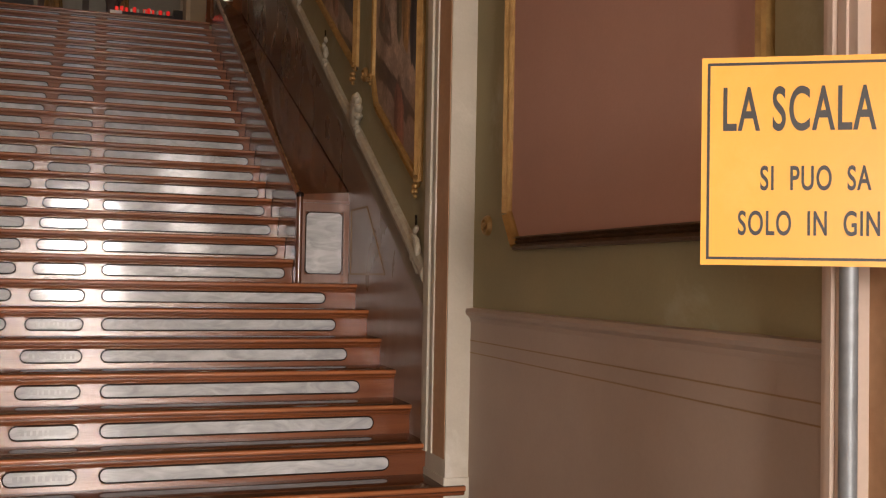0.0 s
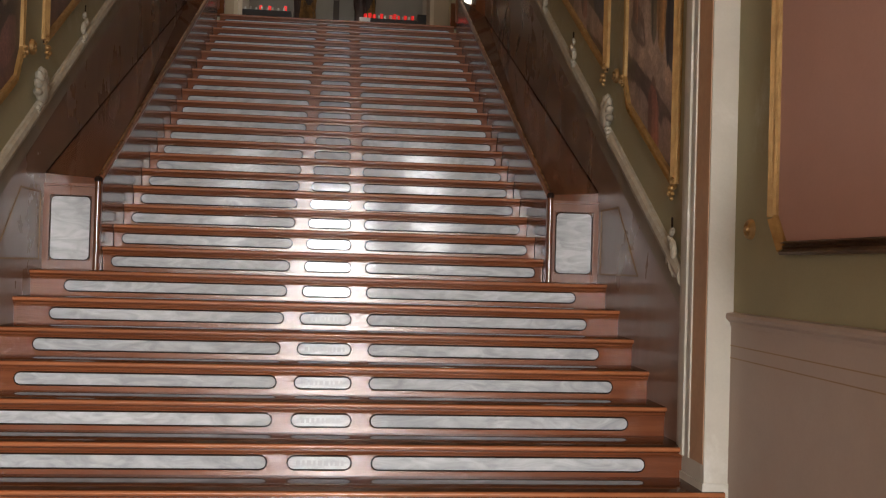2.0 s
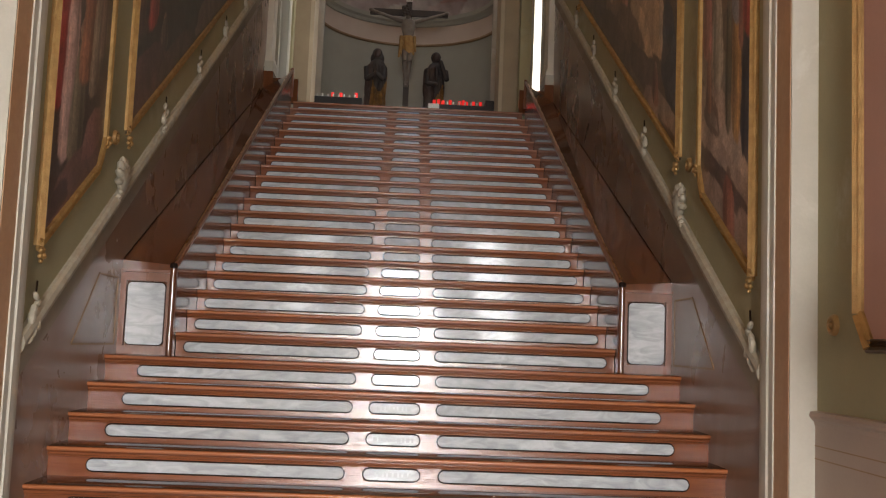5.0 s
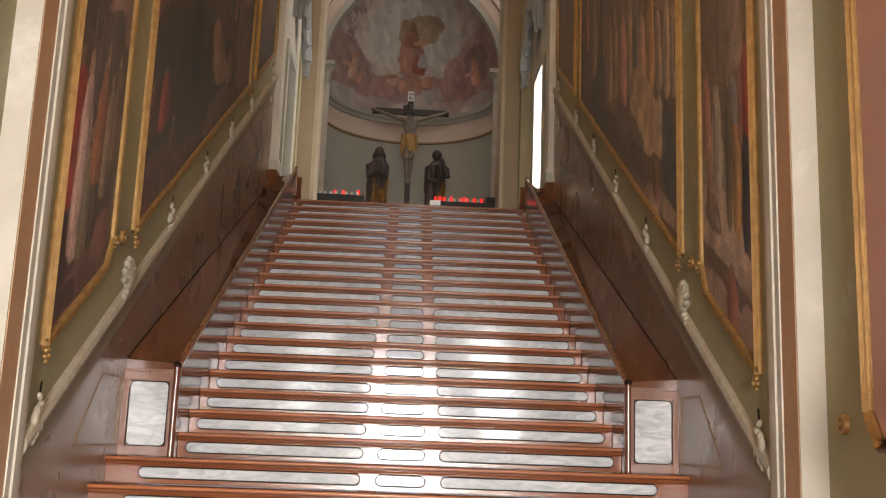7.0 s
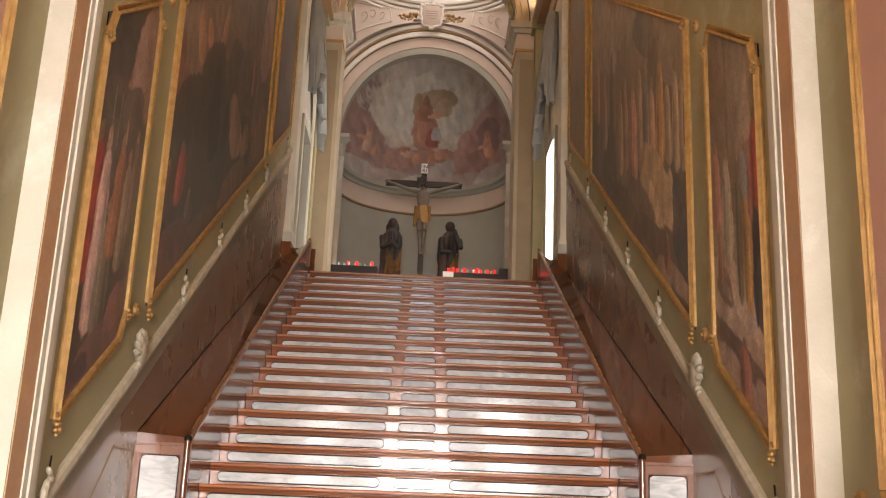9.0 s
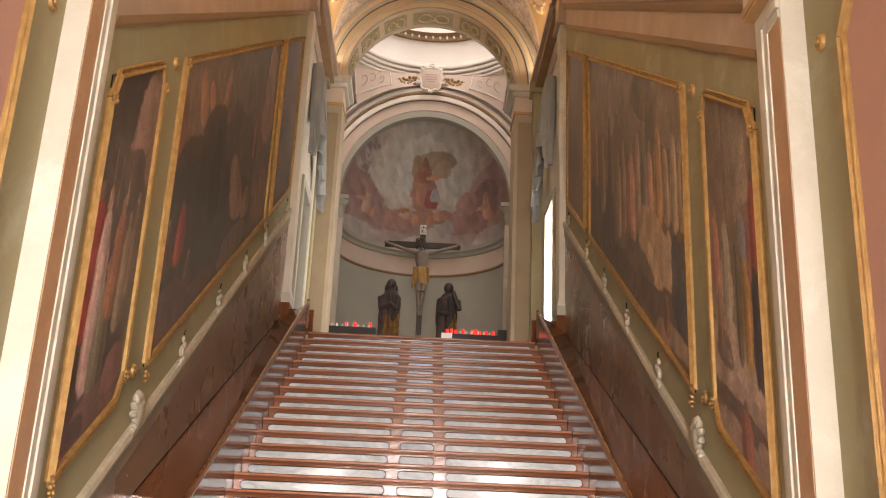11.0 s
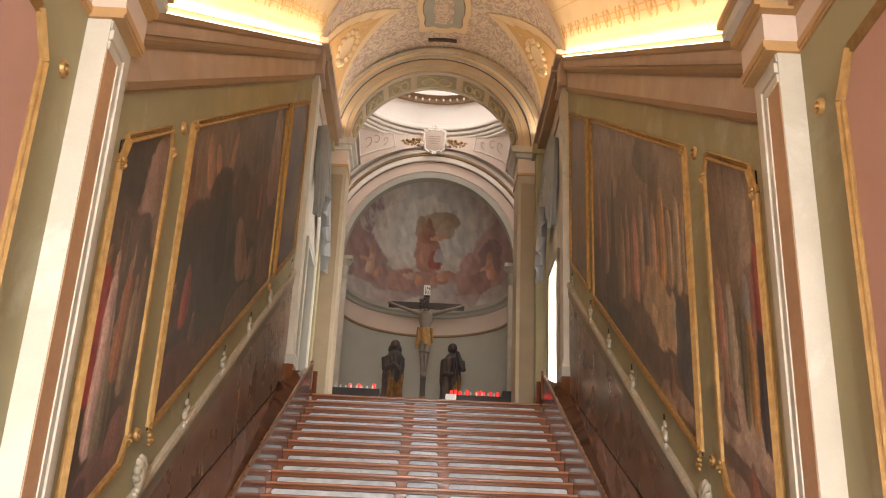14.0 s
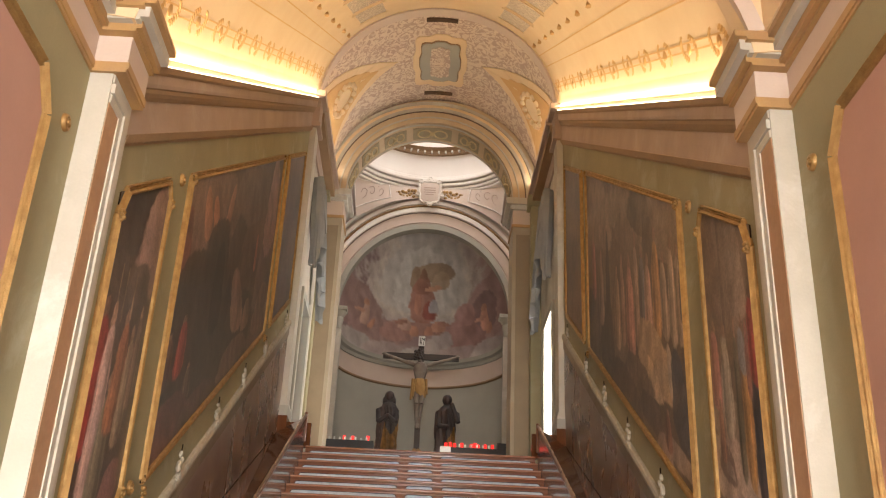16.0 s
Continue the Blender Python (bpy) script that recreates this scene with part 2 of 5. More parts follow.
def part(name, bm, mat, parent, label="", smooth=False):
    return mesh_object(name, bm, mat, parent, label, smooth)


def thing(name, label, category, group="", kind=""):
    return tagged(new(name), label, category, group, kind)


def structure(name, bm, mat, label="", smooth=False):
    return tagged(mesh_object(name, bm, mat, smooth=smooth), label=label, kind="structure")


def hexa(bm, corners):
    v = [bm.verts.new(c) for c in corners]
    for f in ((3, 2, 1, 0), (4, 5, 6, 7), (0, 1, 5, 4), (1, 2, 6, 5), (2, 3, 7, 6), (3, 0, 4, 7)):
        bm.faces.new([v[i] for i in f])


def box(bm, x0, x1, y0, y1, z0, z1, rake=0.0):
    """A block; with rake its level faces climb with y."""
    x0, x1 = min(x0, x1), max(x0, x1)
    hexa(bm, [(x, y, z + rake * y) for z in (z0, z1) for x, y in ((x0, y0), (x1, y0), (x1, y1), (x0, y1))])
    return bm


def boxes(*rows, rake=0.0):
    bm = bmesh.new()
    for row in rows:
        box(bm, *row, rake=rake)
    return bm


def sweep(bm, profile, stations, closed=True, loop=False):
    """Joins copies of a profile, each mapped by a function of stations."""
    rings = [[bm.verts.new(place(*p)) for p in profile] for place in stations]
    n = len(profile)
    pairs = list(zip(rings, rings[1:])) + ([(rings[-1], rings[0])] if loop else [])
    for a, b in pairs:
        for i in range(n if closed else n - 1):
            bm.faces.new((a[i], a[(i + 1) % n], b[(i + 1) % n], b[i]))
    if closed and not loop:
        bm.faces.new(rings[0]), bm.faces.new(list(reversed(rings[-1])))
    return bm


def turn(bm, outline, centre, seg=16, squash=1.0, start=0.0, span=2 * math.pi, closed=True):
    """A body of revolution from (radius, height) pairs."""
    full = span > 6.28
    steps = seg if full else seg + 1
    st = []
    for i in range(steps):
        a = start + span * i / seg
        st.append(lambda r, z, a=a: (centre[0] + r * math.cos(a), centre[1] + squash * r * math.sin(a), centre[2] + z))
    return sweep(bm, outline, st, closed=False, loop=full)


def rod(bm, a, b, r, seg=8, r2=None):
    a, b = Vector(a), Vector(b)
    d = (b - a).normalized()
    u = d.orthogonal().normalized()
    w = d.cross(u)
    ring = [(math.cos(2 * math.pi * i / seg), math.sin(2 * math.pi * i / seg)) for i in range(seg)]
    k = r if r2 is None else r2
    return sweep(bm, ring, [lambda p, q: a + (u * p + w * q) * r, lambda p, q: b + (u * p + w * q) * k])


def pill(bm, cx, cz, half, tall, y0, y1, seg=6):
    """A round-ended strip in the plane of a riser, its front edge eased."""
    def outline(e):
        r = tall / 2 - e
        h = half - e
        pts = [(cx + h - r + r * math.cos(a), cz + r * math.sin(a)) for a in [math.pi * (i / seg - 0.5) for i in range(seg + 1)]]
        return pts + [(cx - h + r - r * math.cos(a), cz - r * math.sin(a)) for a in [math.pi * (i / seg - 0.5) for i in range(seg + 1)]]
    a, b = outline(0.002), outline(0.0)
    front, mid, back = [[bm.verts.new((x, y, z)) for x, z in o] for o, y in ((a, y0), (b, y0 + 0.003), (b, y1))]
    n = len(a)
    for p, q in ((front, mid), (mid, back)):
        for i in range(n):
            bm.faces.new((p[i], p[(i + 1) % n], q[(i + 1) % n], q[i]))
    bm.faces.new(front)
    return bm


def slab(x0, x1, z0, z1, r, y0, y1, seg=4):
    """An upright plate with rounded corners."""
    x0, x1 = min(x0, x1), max(x0, x1)
    pts = []
    for cx, cz, a0 in ((x1 - r, z1 - r, 0), (x0 + r, z1 - r, 90), (x0 + r, z0 + r, 180), (x1 - r, z0 + r, 270)):
        pts += [(cx + r * math.cos(radians(a0 + 90 * i / seg)), cz + r * math.sin(radians(a0 + 90 * i / seg))) for i in range(seg + 1)]
    return sweep(bmesh.new(), pts, [lambda x, z: (x, y0, z), lambda x, z: (x, y1, z)])


def bar(bm, s, profile, a, b):
    """A moulding on a side wall (s: its side) from a to b, each (y, z); profile: (out from wall, up) pairs."""
    (y0, z0), (y1, z1) = a, b
    d = Vector((0, y1 - y0, z1 - z0)).normalized()
    up = Vector((0, -d.z, d.y))
    return sweep(bm, profile, [lambda o, u, y=y, z=z: (s * (WALL - o), y + up.y * u, z + up.z * u) for y, z in ((y0, z0), (y1, z1))])


# ---- stairs ----
stairs = thing("staircase", "wide staircase of polished reddish wood with white marble inlays", "staircase", kind="structure")
NOSE = [(0.0, -0.060), (-0.006, -0.058), (-0.008, -0.050), (-0.015, -0.047), (-0.018, -0.040), (-0.015, -0.034), (-0.023, -0.030), (-0.032, -0.024), (-0.034, -0.012), (-0.032, -0.004), (-0.025, 0.0)]
for n in range(1, STEPS + 1):
    y, z = GOING * (n - 1), RISE * n
    half = 1.965 if n <= 2 else 1.884 if n <= 8 else 1.505
    deep = GOING + 0.02 if n < STEPS else 3.4
    profile = [(0.0, -RISE)] + NOSE + [(deep, 0.0), (deep, -RISE)]
    bm = sweep(bmesh.new(), profile, [lambda dy, dz: (-half, y + dy, z + dz), lambda dy, dz: (half, y + dy, z + dz)])
    step = part("step", bm, WOOD, stairs, smooth=True)
    step.data.materials.append(TREAD)
    for f in step.data.polygons:
        if f.normal.z > 0.99:
            f.material_index = 1
    # edge rod whose colour carries the bright line of light on the nosing
    bm = bmesh.new()
    rod(bm, (-half + 0.002, y - 0.0262, z - 0.013), (half - 0.002, y - 0.0262, z - 0.013), 0.0115, 10)
    part("nosing", bm, NOSING, step, "rod on the tread edge, its orange highlight painted in", True)
    wide = 1.668 if n <= 8 else 1.449
    runs = ((-wide, -0.262), (-0.156, 0.156), (0.262, wide))
    cz = z - 0.0985
    bm = bmesh.new()
    for x0, x1 in runs:
        pill(bm, (x0 + x1) / 2, cz, (x1 - x0) / 2 + 0.007, 0.080, y - 0.003, y + 0.008)
    part("inlay_groove", bm, GROOVE, step, "thin dark groove round the inlays")
    for x0, x1 in runs:
        bm = pill(bmesh.new(), (x0 + x1) / 2, cz, (x1 - x0) / 2, 0.063, y - 0.006, y + 0.008)
        part("marble_inlay", bm, MARBLE, step, "white veined marble strip with round ends")
    if n in (3, 4, 5, 6, 7, 8):
        # worn letters on the middle inlay, too faint to read
        bm = bmesh.new()
        x = -0.115 + 0.01 * (n % 3)
        while x < 0.11:
            w = 0.012 + 0.008 * ((n * 7 + int(x * 1000)) % 3) / 2
            box(bm, x, x + w, y - 0.0068, y - 0.005, cz - 0.013, cz + 0.013)
            x += w + 0.011
        part("worn_lettering", bm, LETTER, step, "faint worn lettering on the marble")

# ---- broad parapets beside the upper flight ----
PAR_IN, PY0 = 1.508, 2.46
PA, PB = (2.385, 1.885), (8.30, 4.885)    # the inner top edge, y and z
par_rise = (PB[1] - PA[1]) / (PB[0] - PA[0])
zt = lambda y: PA[1] + par_rise * (y - PA[0])
zo = lambda y: 2.12 + 0.462 * (y - 2.872)      # where the top meets the wall
for s in (-1, 1):
    p = thing("stair_parapet", "broad raking parapet of dark polished wood beside the steps", "parapet", "parapets", "structure")
    ye, xo = 8.28, WALL - 0.004
    bm = bmesh.new()
    hexa(bm, [(s * PAR_IN, PY0, 1.2), (s * xo, PY0, 1.2), (s * xo, ye, TOP_Z - 0.6), (s * PAR_IN, ye, TOP_Z - 0.6),
              (s * PAR_IN, PY0, zt(PY0) - 0.02), (s * xo, PY0, zo(PY0)), (s * xo, ye, zo(ye)), (s * PAR_IN, ye, zt(ye) - 0.02)])
    part("body", bm, WOOD_DARK, p)
    x0, x1 = sorted((s * PAR_IN, s * 1.884))
    rails = bmesh.new()
    for row in ((x0, x1, PY0 - 0.026, PY0, 1.296, 1.352), (x0, x1, PY0 - 0.026, PY0, 1.788, 1.846), (s * PAR_IN, s * 1.570, PY0 - 0.026, PY0, 1.352, 1.788), (s * 1.838, s * 1.884, PY0 - 0.026, PY0, 1.352, 1.788)):
        box(rails, *row)
    part("end_frame", rails, WOOD_FRAME, p, "reddish wooden frame round the panel")
    part("top_lip", boxes((s * PAR_IN, s * 1.886, PY0 - 0.036, PY0, 1.847, 1.866)), WOOD_FRAME, p, "thin projecting wooden lip")
    part("panel_groove", slab(s * 1.573, s * 1.835, 1.355, 1.785, 0.036, PY0 - 0.014, PY0), GROOVE, p)
    part("marble_panel", slab(s * 1.580, s * 1.828, 1.362, 1.778, 0.030, PY0 - 0.022, PY0), MARBLE, p, "upright white marble panel with rounded corners")
    bm = bmesh.new()
    rod(bm, (s * 1.527, PY0 - 0.040, 1.294), (s * 1.527, PY0 - 0.040, 1.885), 0.021, 14)
    post = part("corner_post", bm, WOOD_DARK, p, "round dark corner post", True)
    bm = bmesh.new()
    turn(bm, [(0.024, 0.0), (0.027, 0.008), (0.026, 0.022), (0.018, 0.034), (0.0, 0.038)], (s * 1.527, PY0 - 0.040, 1.882), 14)
    part("post_cap", bm, GROOVE, post, "black rounded cap", True)
    bm = bmesh.new()
    rod(bm, (s * (PAR_IN + 0.004), PY0 - 0.03, zt(PY0 - 0.03) - 0.002), (s * (PAR_IN + 0.004), ye, zt(ye) - 0.002), 0.019, 10)
    part("top_edge_bead", bm, WOOD_FRAME, p, "rounded polished edge", True)
    bm = bmesh.new()
    rod(bm, (s * (PAR_IN + 0.018), PY0 + 0.02, zt(PY0 + 0.02) + 0.010), (s * (PAR_IN + 0.018), ye, zt(ye) + 0.010), 0.009, 8)
    part("brass_edge", bm, BRASS, p, "thin bright brass edge strip", True)
    bm = bmesh.new()
    rod(bm, (s * (WALL - 0.014), PY0, zo(PY0) + 0.004), (s * (WALL - 0.014), ye, zo(ye) + 0.004), 0.0045, 6)
    part("wall_joint", bm, GROOVE, p, "dark joint between parapet and wall")
    bm = bmesh.new()
    rod(bm, (s * PAR_IN, ye, TOP_Z), (s * PAR_IN, ye, zt(ye) + 0.03), 0.02, 10)
    part("end_post", bm, WOOD_FRAME, p, "", True)

# ---- raking painted walls ----
FRAME_PROFILE = [(0.0, -0.030), (0.018, -0.030), (0.028, -0.023), (0.014, -0.014), (0.024, -0.006), (0.014, 0.002), (0.026, 0.009), (0.038, 0.018), (0.030, 0.030), (0.0, 0.030)]


def soft(u, v, ground, shapes, seed, rough=0.3):
    """The painted colour at (u, v): a smoky ground with soft-edged plain shapes, each (u, foot, width, height, colour, lean)."""
    n1 = noise.noise((u * 1.1 + seed, v * 1.1, seed))
    n2 = noise.noise((u * 4.0, v * 2.5, seed + 5.0))
    c = Vector(ground[0]).lerp(Vector(ground[1]), min(1.0, max(0.0, 0.5 + 0.9 * n1 + 0.25 * n2)))
    for i, (cu, foot, w, h, colour, *lean) in enumerate(shapes):
        q = (v - foot) / h
        if q < -0.2 or q > 1.2:
            continue
        mid = cu + (lean[0] * q if lean else 0.0)
        wob = 0.16 * noise.noise((u * 5.0, v * 5.0, i * 3.1)) + 0.12 * noise.noise((u * 16.0, v * 16.0, i * 1.7))
        half = w / 2 * (1.12 - 0.5 * max(q, 0.0))
        d = math.sqrt(((u - mid) / half) ** 2 + (2 * q - 1) ** 4) + wob
        a = min(1.0, max(0.0, (1.08 - d) / 0.10))
        if a > 0:
            fold = 1.0 + rough * 1.3 * noise.noise((u * 9.0 + v * 2.0, v * 4.5, i * 2.3)) + rough * 0.7 * (mid - u) / half
            c = c.lerp(Vector(colour) * max(0.25, fold) * 1.28, a * 0.92)
    return (*c, 1.0)


def canvas(s, corners, mat, parent, ground, shapes, seed):
    """A stretched canvas with notched corners; corners: its outline as (y, k) points."""
    ys, ks = [p_[0] for p_ in corners], [p_[1] for p_ in corners]
    y0, y1, k0, k1 = min(ys), max(ys), min(ks), max(ks)
    cell = 0.015
    nu, nv = max(2, int((y1 - y0) / cell)), int((k1 - k0) / cell)
    grid = [(y0 + (y1 - y0) * i / nu, k0 + (k1 - k0) * j / nv) for j in range(nv + 1) for i in range(nu + 1)]
    verts = [(s * (WALL - 0.010), y, RAKE * y + k) for y, k in grid]
    faces = [(j * (nu + 1) + i, j * (nu + 1) + i + 1, (j + 1) * (nu + 1) + i + 1, (j + 1) * (nu + 1) + i) for j in range(nv) for i in range(nu)]
    me = bpy.data.meshes.new("canvas")
    me.from_pydata(verts, [], faces)
    attr = me.color_attributes.new("paint", "FLOAT_COLOR", "POINT")
    attr.data.foreach_set("color", [x for y, k in grid for x in soft(y, k - k0, ground, shapes, seed)])
    me.materials.append(mat)
    ob = new("canvas", me)
    ob.parent = parent
    part("backing", boxes((s * (WALL - 0.009), s * (WALL - 0.001), y0, y1, k0, k1), rake=RAKE), GROOVE, parent)


def frame_strips(s, corners, parent, profile, mat=None, label="carved gilt frame moulding"):
    pts = [(y, RAKE * y + k) for y, k in corners]
    for a, b in zip(pts, pts[1:] + pts[:1]):
        part("frame_moulding", bar(bmesh.new(), s, profile, a, b), mat or GOLD, parent, label)


def scroll(s, y, z, parent, size=0.05):
    """A small carved scroll at a frame's corner."""
    bm = bmesh.new()
    for i in range(5):
        a = i * 1.1
        c = Vector((s * (WALL - 0.035), y + size * 0.5 * math.cos(a), z + size * 0.7 * math.sin(a)))
        bmesh.ops.create_uvsphere(bm, u_segments=8, v_segments=6, radius=size * (0.42 - 0.04 * i), matrix=Matrix.Translation(c))
    part("corner_scroll", bm, GOLD, parent, "", True)


def near_painting(s, shapes, mat, label, ground, seed):
    p = thing("painting", label, "painting", "paintings on the stair walls")
    y0, y1, b, t = 0.86, 1.86, 1.33, 3.66
    n = 0.10
    # the corners are notched
    cs = [(y0, b), (y1 - n, b), (y1, b + 0.14), (y1, t - 0.16), (y1 - n * 0.8, t), (y0 + n, t), (y0, t - 0.16)]
    canvas(s, cs, mat, p, ground, shapes, seed)
    frame_strips(s, cs, p, FRAME_PROFILE)
    for y, k in ((y0, b - 0.05), (y1, t - 0.2), (y0 + 0.02, t - 0.16), (y1, b + 0.12)):
        scroll(s, y, RAKE * y + k, p, 0.045)
    return p


def long_painting(s, shapes, mat, label, ground, seed):
    p = thing("painting", label, "painting", "paintings on the stair walls")
    cs = [(2.33, 1.33), (6.40, 1.31), (6.40, 3.63), (2.33, 3.65)]
    canvas(s, cs, mat, p, ground, shapes, seed)
    frame_strips(s, cs, p, FRAME_PROFILE)
    for y, k in ((2.33, 1.25), (6.40, 1.24), (2.36, 3.62), (6.38, 3.6)):
        scroll(s, y, RAKE * y + k, p, 0.05)
    return p


def far_painting(s, mat, label, ground, seed):
    p = thing("painting", label, "painting", "paintings on the stair walls")
    cs = [(6.72, 1.31), (8.12, 1.31), (8.12, 3.60), (6.72, 3.61)]
    canvas(s, cs, mat, p, ground, [], seed)
    frame_strips(s, cs, p, FRAME_PROFILE)
    return p


def forms(y0, wide, tall, rows):
    """Shapes given as parts of a canvas: (along, low, width, high, colour, lean), counted from the near lower corner."""
    return [(y0 + u * wide, v0 * tall, w * wide, (v1 - v0) * tall, c, *(q * wide for q in more)) for u, v0, w, v1, c, *more in rows]


def robed(u, v0, w, v1, robe, head=(0.22, 0.13, 0.09)):
    """A plain upright robed form: robe, lit fold, shaded fold and a round top."""
    h = v1 - v0
    lit, dim = tuple(min(0.6, c * 1.35) for c in robe), tuple(c * 0.5 for c in robe)
    return [(u, v0, w, v1 - 0.11 * h, robe), (u - w * 0.2, v0 + 0.03 * h, w * 0.22, v1 - 0.18 * h, lit), (u + w * 0.24, v0 + 0.02 * h, w * 0.26, v1 - 0.25 * h, dim), (u, v1 - 0.13 * h, w * 0.36, v1, head)]


WEST_NEAR = forms(0.86, 1.0, 2.33, [(0.85, 0.62, 0.7, 0.98, (0.16, 0.10, 0.088)), (0.78, 0.72, 0.4, 0.97, (0.21, 0.135, 0.115)), (0.3, 0.78, 0.5, 1.02, (0.055, 0.045, 0.042)), (0.2, 0.66, 0.5, 0.82, (0.085, 0.065, 0.055)), (0.62, 0.50, 0.6, 0.75, (0.07, 0.052, 0.045)), (0.9, 0.2, 0.3, 0.6, (0.05, 0.036, 0.03)),
    *robed(0.14, 0.28, 0.30, 0.70, (0.30, 0.045, 0.04)), *robed(0.30, 0.14, 0.24, 0.67, (0.42, 0.28, 0.25), (0.30, 0.18, 0.13)), *robed(0.46, 0.08, 0.24, 0.46, (0.13, 0.11, 0.075)), *robed(0.56, 0.28, 0.24, 0.62, (0.24, 0.10, 0.055)), *robed(0.72, 0.22, 0.18, 0.56, (0.22, 0.165, 0.115)), *robed(0.84, 0.30, 0.14, 0.60, (0.11, 0.07, 0.055)),
    (0.30, 0.62, 0.02, 0.78, (0.26, 0.17, 0.11)), (0.42, 0.60, 0.02, 0.76, (0.22, 0.15, 0.10)), (0.6, 0.58, 0.02, 0.74, (0.24, 0.16, 0.10)), (0.5, -0.02, 0.9, 0.12, (0.12, 0.065, 0.055)), (0.25, 0.02, 0.3, 0.09, (0.05, 0.03, 0.028)), (0.75, 0.06, 0.35, 0.18, (0.17, 0.085, 0.075))])
WEST_LONG = forms(2.33, 4.07, 2.32, [(0.2, 0.66, 0.55, 1.02, (0.15, 0.098, 0.075)), (0.62, 0.68, 0.5, 1.02, (0.085, 0.062, 0.05)), (0.9, 0.45, 0.16, 1.0, (0.19, 0.115, 0.095)), (0.03, 0.62, 0.1, 0.9, (0.17, 0.07, 0.05)), (0.20, 0.72, 0.06, 0.95, (0.30, 0.15, 0.09), -0.05), (0.27, 0.74, 0.05, 0.90, (0.33, 0.15, 0.085), -0.05), (0.36, 0.74, 0.05, 0.92, (0.25, 0.125, 0.08), 0.03),
    (0.14, 0.30, 0.40, 0.70, (0.042, 0.034, 0.028)), (0.30, 0.25, 0.30, 0.79, (0.036, 0.029, 0.024)), (0.50, 0.25, 0.22, 0.76, (0.045, 0.034, 0.028)), (0.62, 0.30, 0.2, 0.66, (0.07, 0.05, 0.04)), (0.4, 0.05, 0.8, 0.42, (0.035, 0.027, 0.022)), (0.36, 0.30, 0.10, 0.68, (0.014, 0.012, 0.012), -0.02), (0.46, 0.28, 0.05, 0.5, (0.02, 0.016, 0.015)),
    (0.62, 0.18, 0.12, 0.50, (0.20, 0.125, 0.09), -0.10), (0.70, 0.15, 0.08, 0.30, (0.16, 0.10, 0.07)), (0.74, 0.42, 0.03, 0.60, (0.28, 0.09, 0.06)), (0.82, 0.2, 0.1, 0.5, (0.09, 0.06, 0.05)), *robed(0.12, 0.25, 0.07, 0.47, (0.27, 0.06, 0.045)), *robed(0.04, 0.28, 0.06, 0.44, (0.11, 0.06, 0.045)), *robed(0.2, 0.12, 0.06, 0.26, (0.10, 0.07, 0.05)),
    (0.08, 0.02, 0.3, 0.2, (0.10, 0.05, 0.042)), (0.3, 0.0, 0.3, 0.12, (0.075, 0.045, 0.036)), (0.6, 0.02, 0.3, 0.16, (0.10, 0.065, 0.05)), (0.9, 0.05, 0.2, 0.3, (0.12, 0.075, 0.055))])
EAST_NEAR = forms(0.86, 1.0, 2.33, [(0.5, 0.66, 1.2, 1.05, (0.175, 0.125, 0.095)), (0.35, 0.70, 0.35, 1.0, (0.235, 0.175, 0.135)), (0.85, 0.55, 0.35, 1.02, (0.13, 0.085, 0.062)), (0.62, 0.64, 0.06, 1.0, (0.12, 0.082, 0.062)), (0.5, 0.30, 1.1, 0.45, (0.20, 0.15, 0.115)), (0.5, 0.12, 1.2, 0.34, (0.34, 0.25, 0.20)), (0.3, 0.20, 0.5, 0.30, (0.42, 0.32, 0.26)),
    *robed(0.86, 0.38, 0.20, 0.64, (0.31, 0.14, 0.115)), *robed(0.66, 0.33, 0.22, 0.66, (0.31, 0.26, 0.20)), *robed(0.45, 0.25, 0.12, 0.70, (0.10, 0.085, 0.055)), *robed(0.31, 0.26, 0.17, 0.72, (0.36, 0.20, 0.075)), (0.33, 0.55, 0.16, 0.68, (0.20, 0.20, 0.21)), *robed(0.13, 0.24, 0.22, 0.60, (0.06, 0.06, 0.085)), *robed(0.12, 0.55, 0.20, 0.82, (0.33, 0.065, 0.06), (0.13, 0.08, 0.06)), (0.24, 0.5, 0.08, 0.72, (0.26, 0.12, 0.10)),
    (0.5, 0.08, 1.2, 0.15, (0.085, 0.055, 0.045)), (0.6, -0.02, 0.9, 0.09, (0.25, 0.18, 0.145)), *robed(0.42, 0.0, 0.24, 0.17, (0.25, 0.10, 0.07)), (0.76, 0.20, 0.3, 0.30, (0.10, 0.065, 0.05)), (0.72, 0.22, 0.16, 0.26, (0.22, 0.17, 0.14)), *robed(0.82, 0.24, 0.12, 0.42, (0.22, 0.11, 0.075)), (0.72, 0.28, 0.02, 0.44, (0.33, 0.24, 0.16), 0.05), (0.15, 0.02, 0.3, 0.12, (0.30, 0.21, 0.17))])
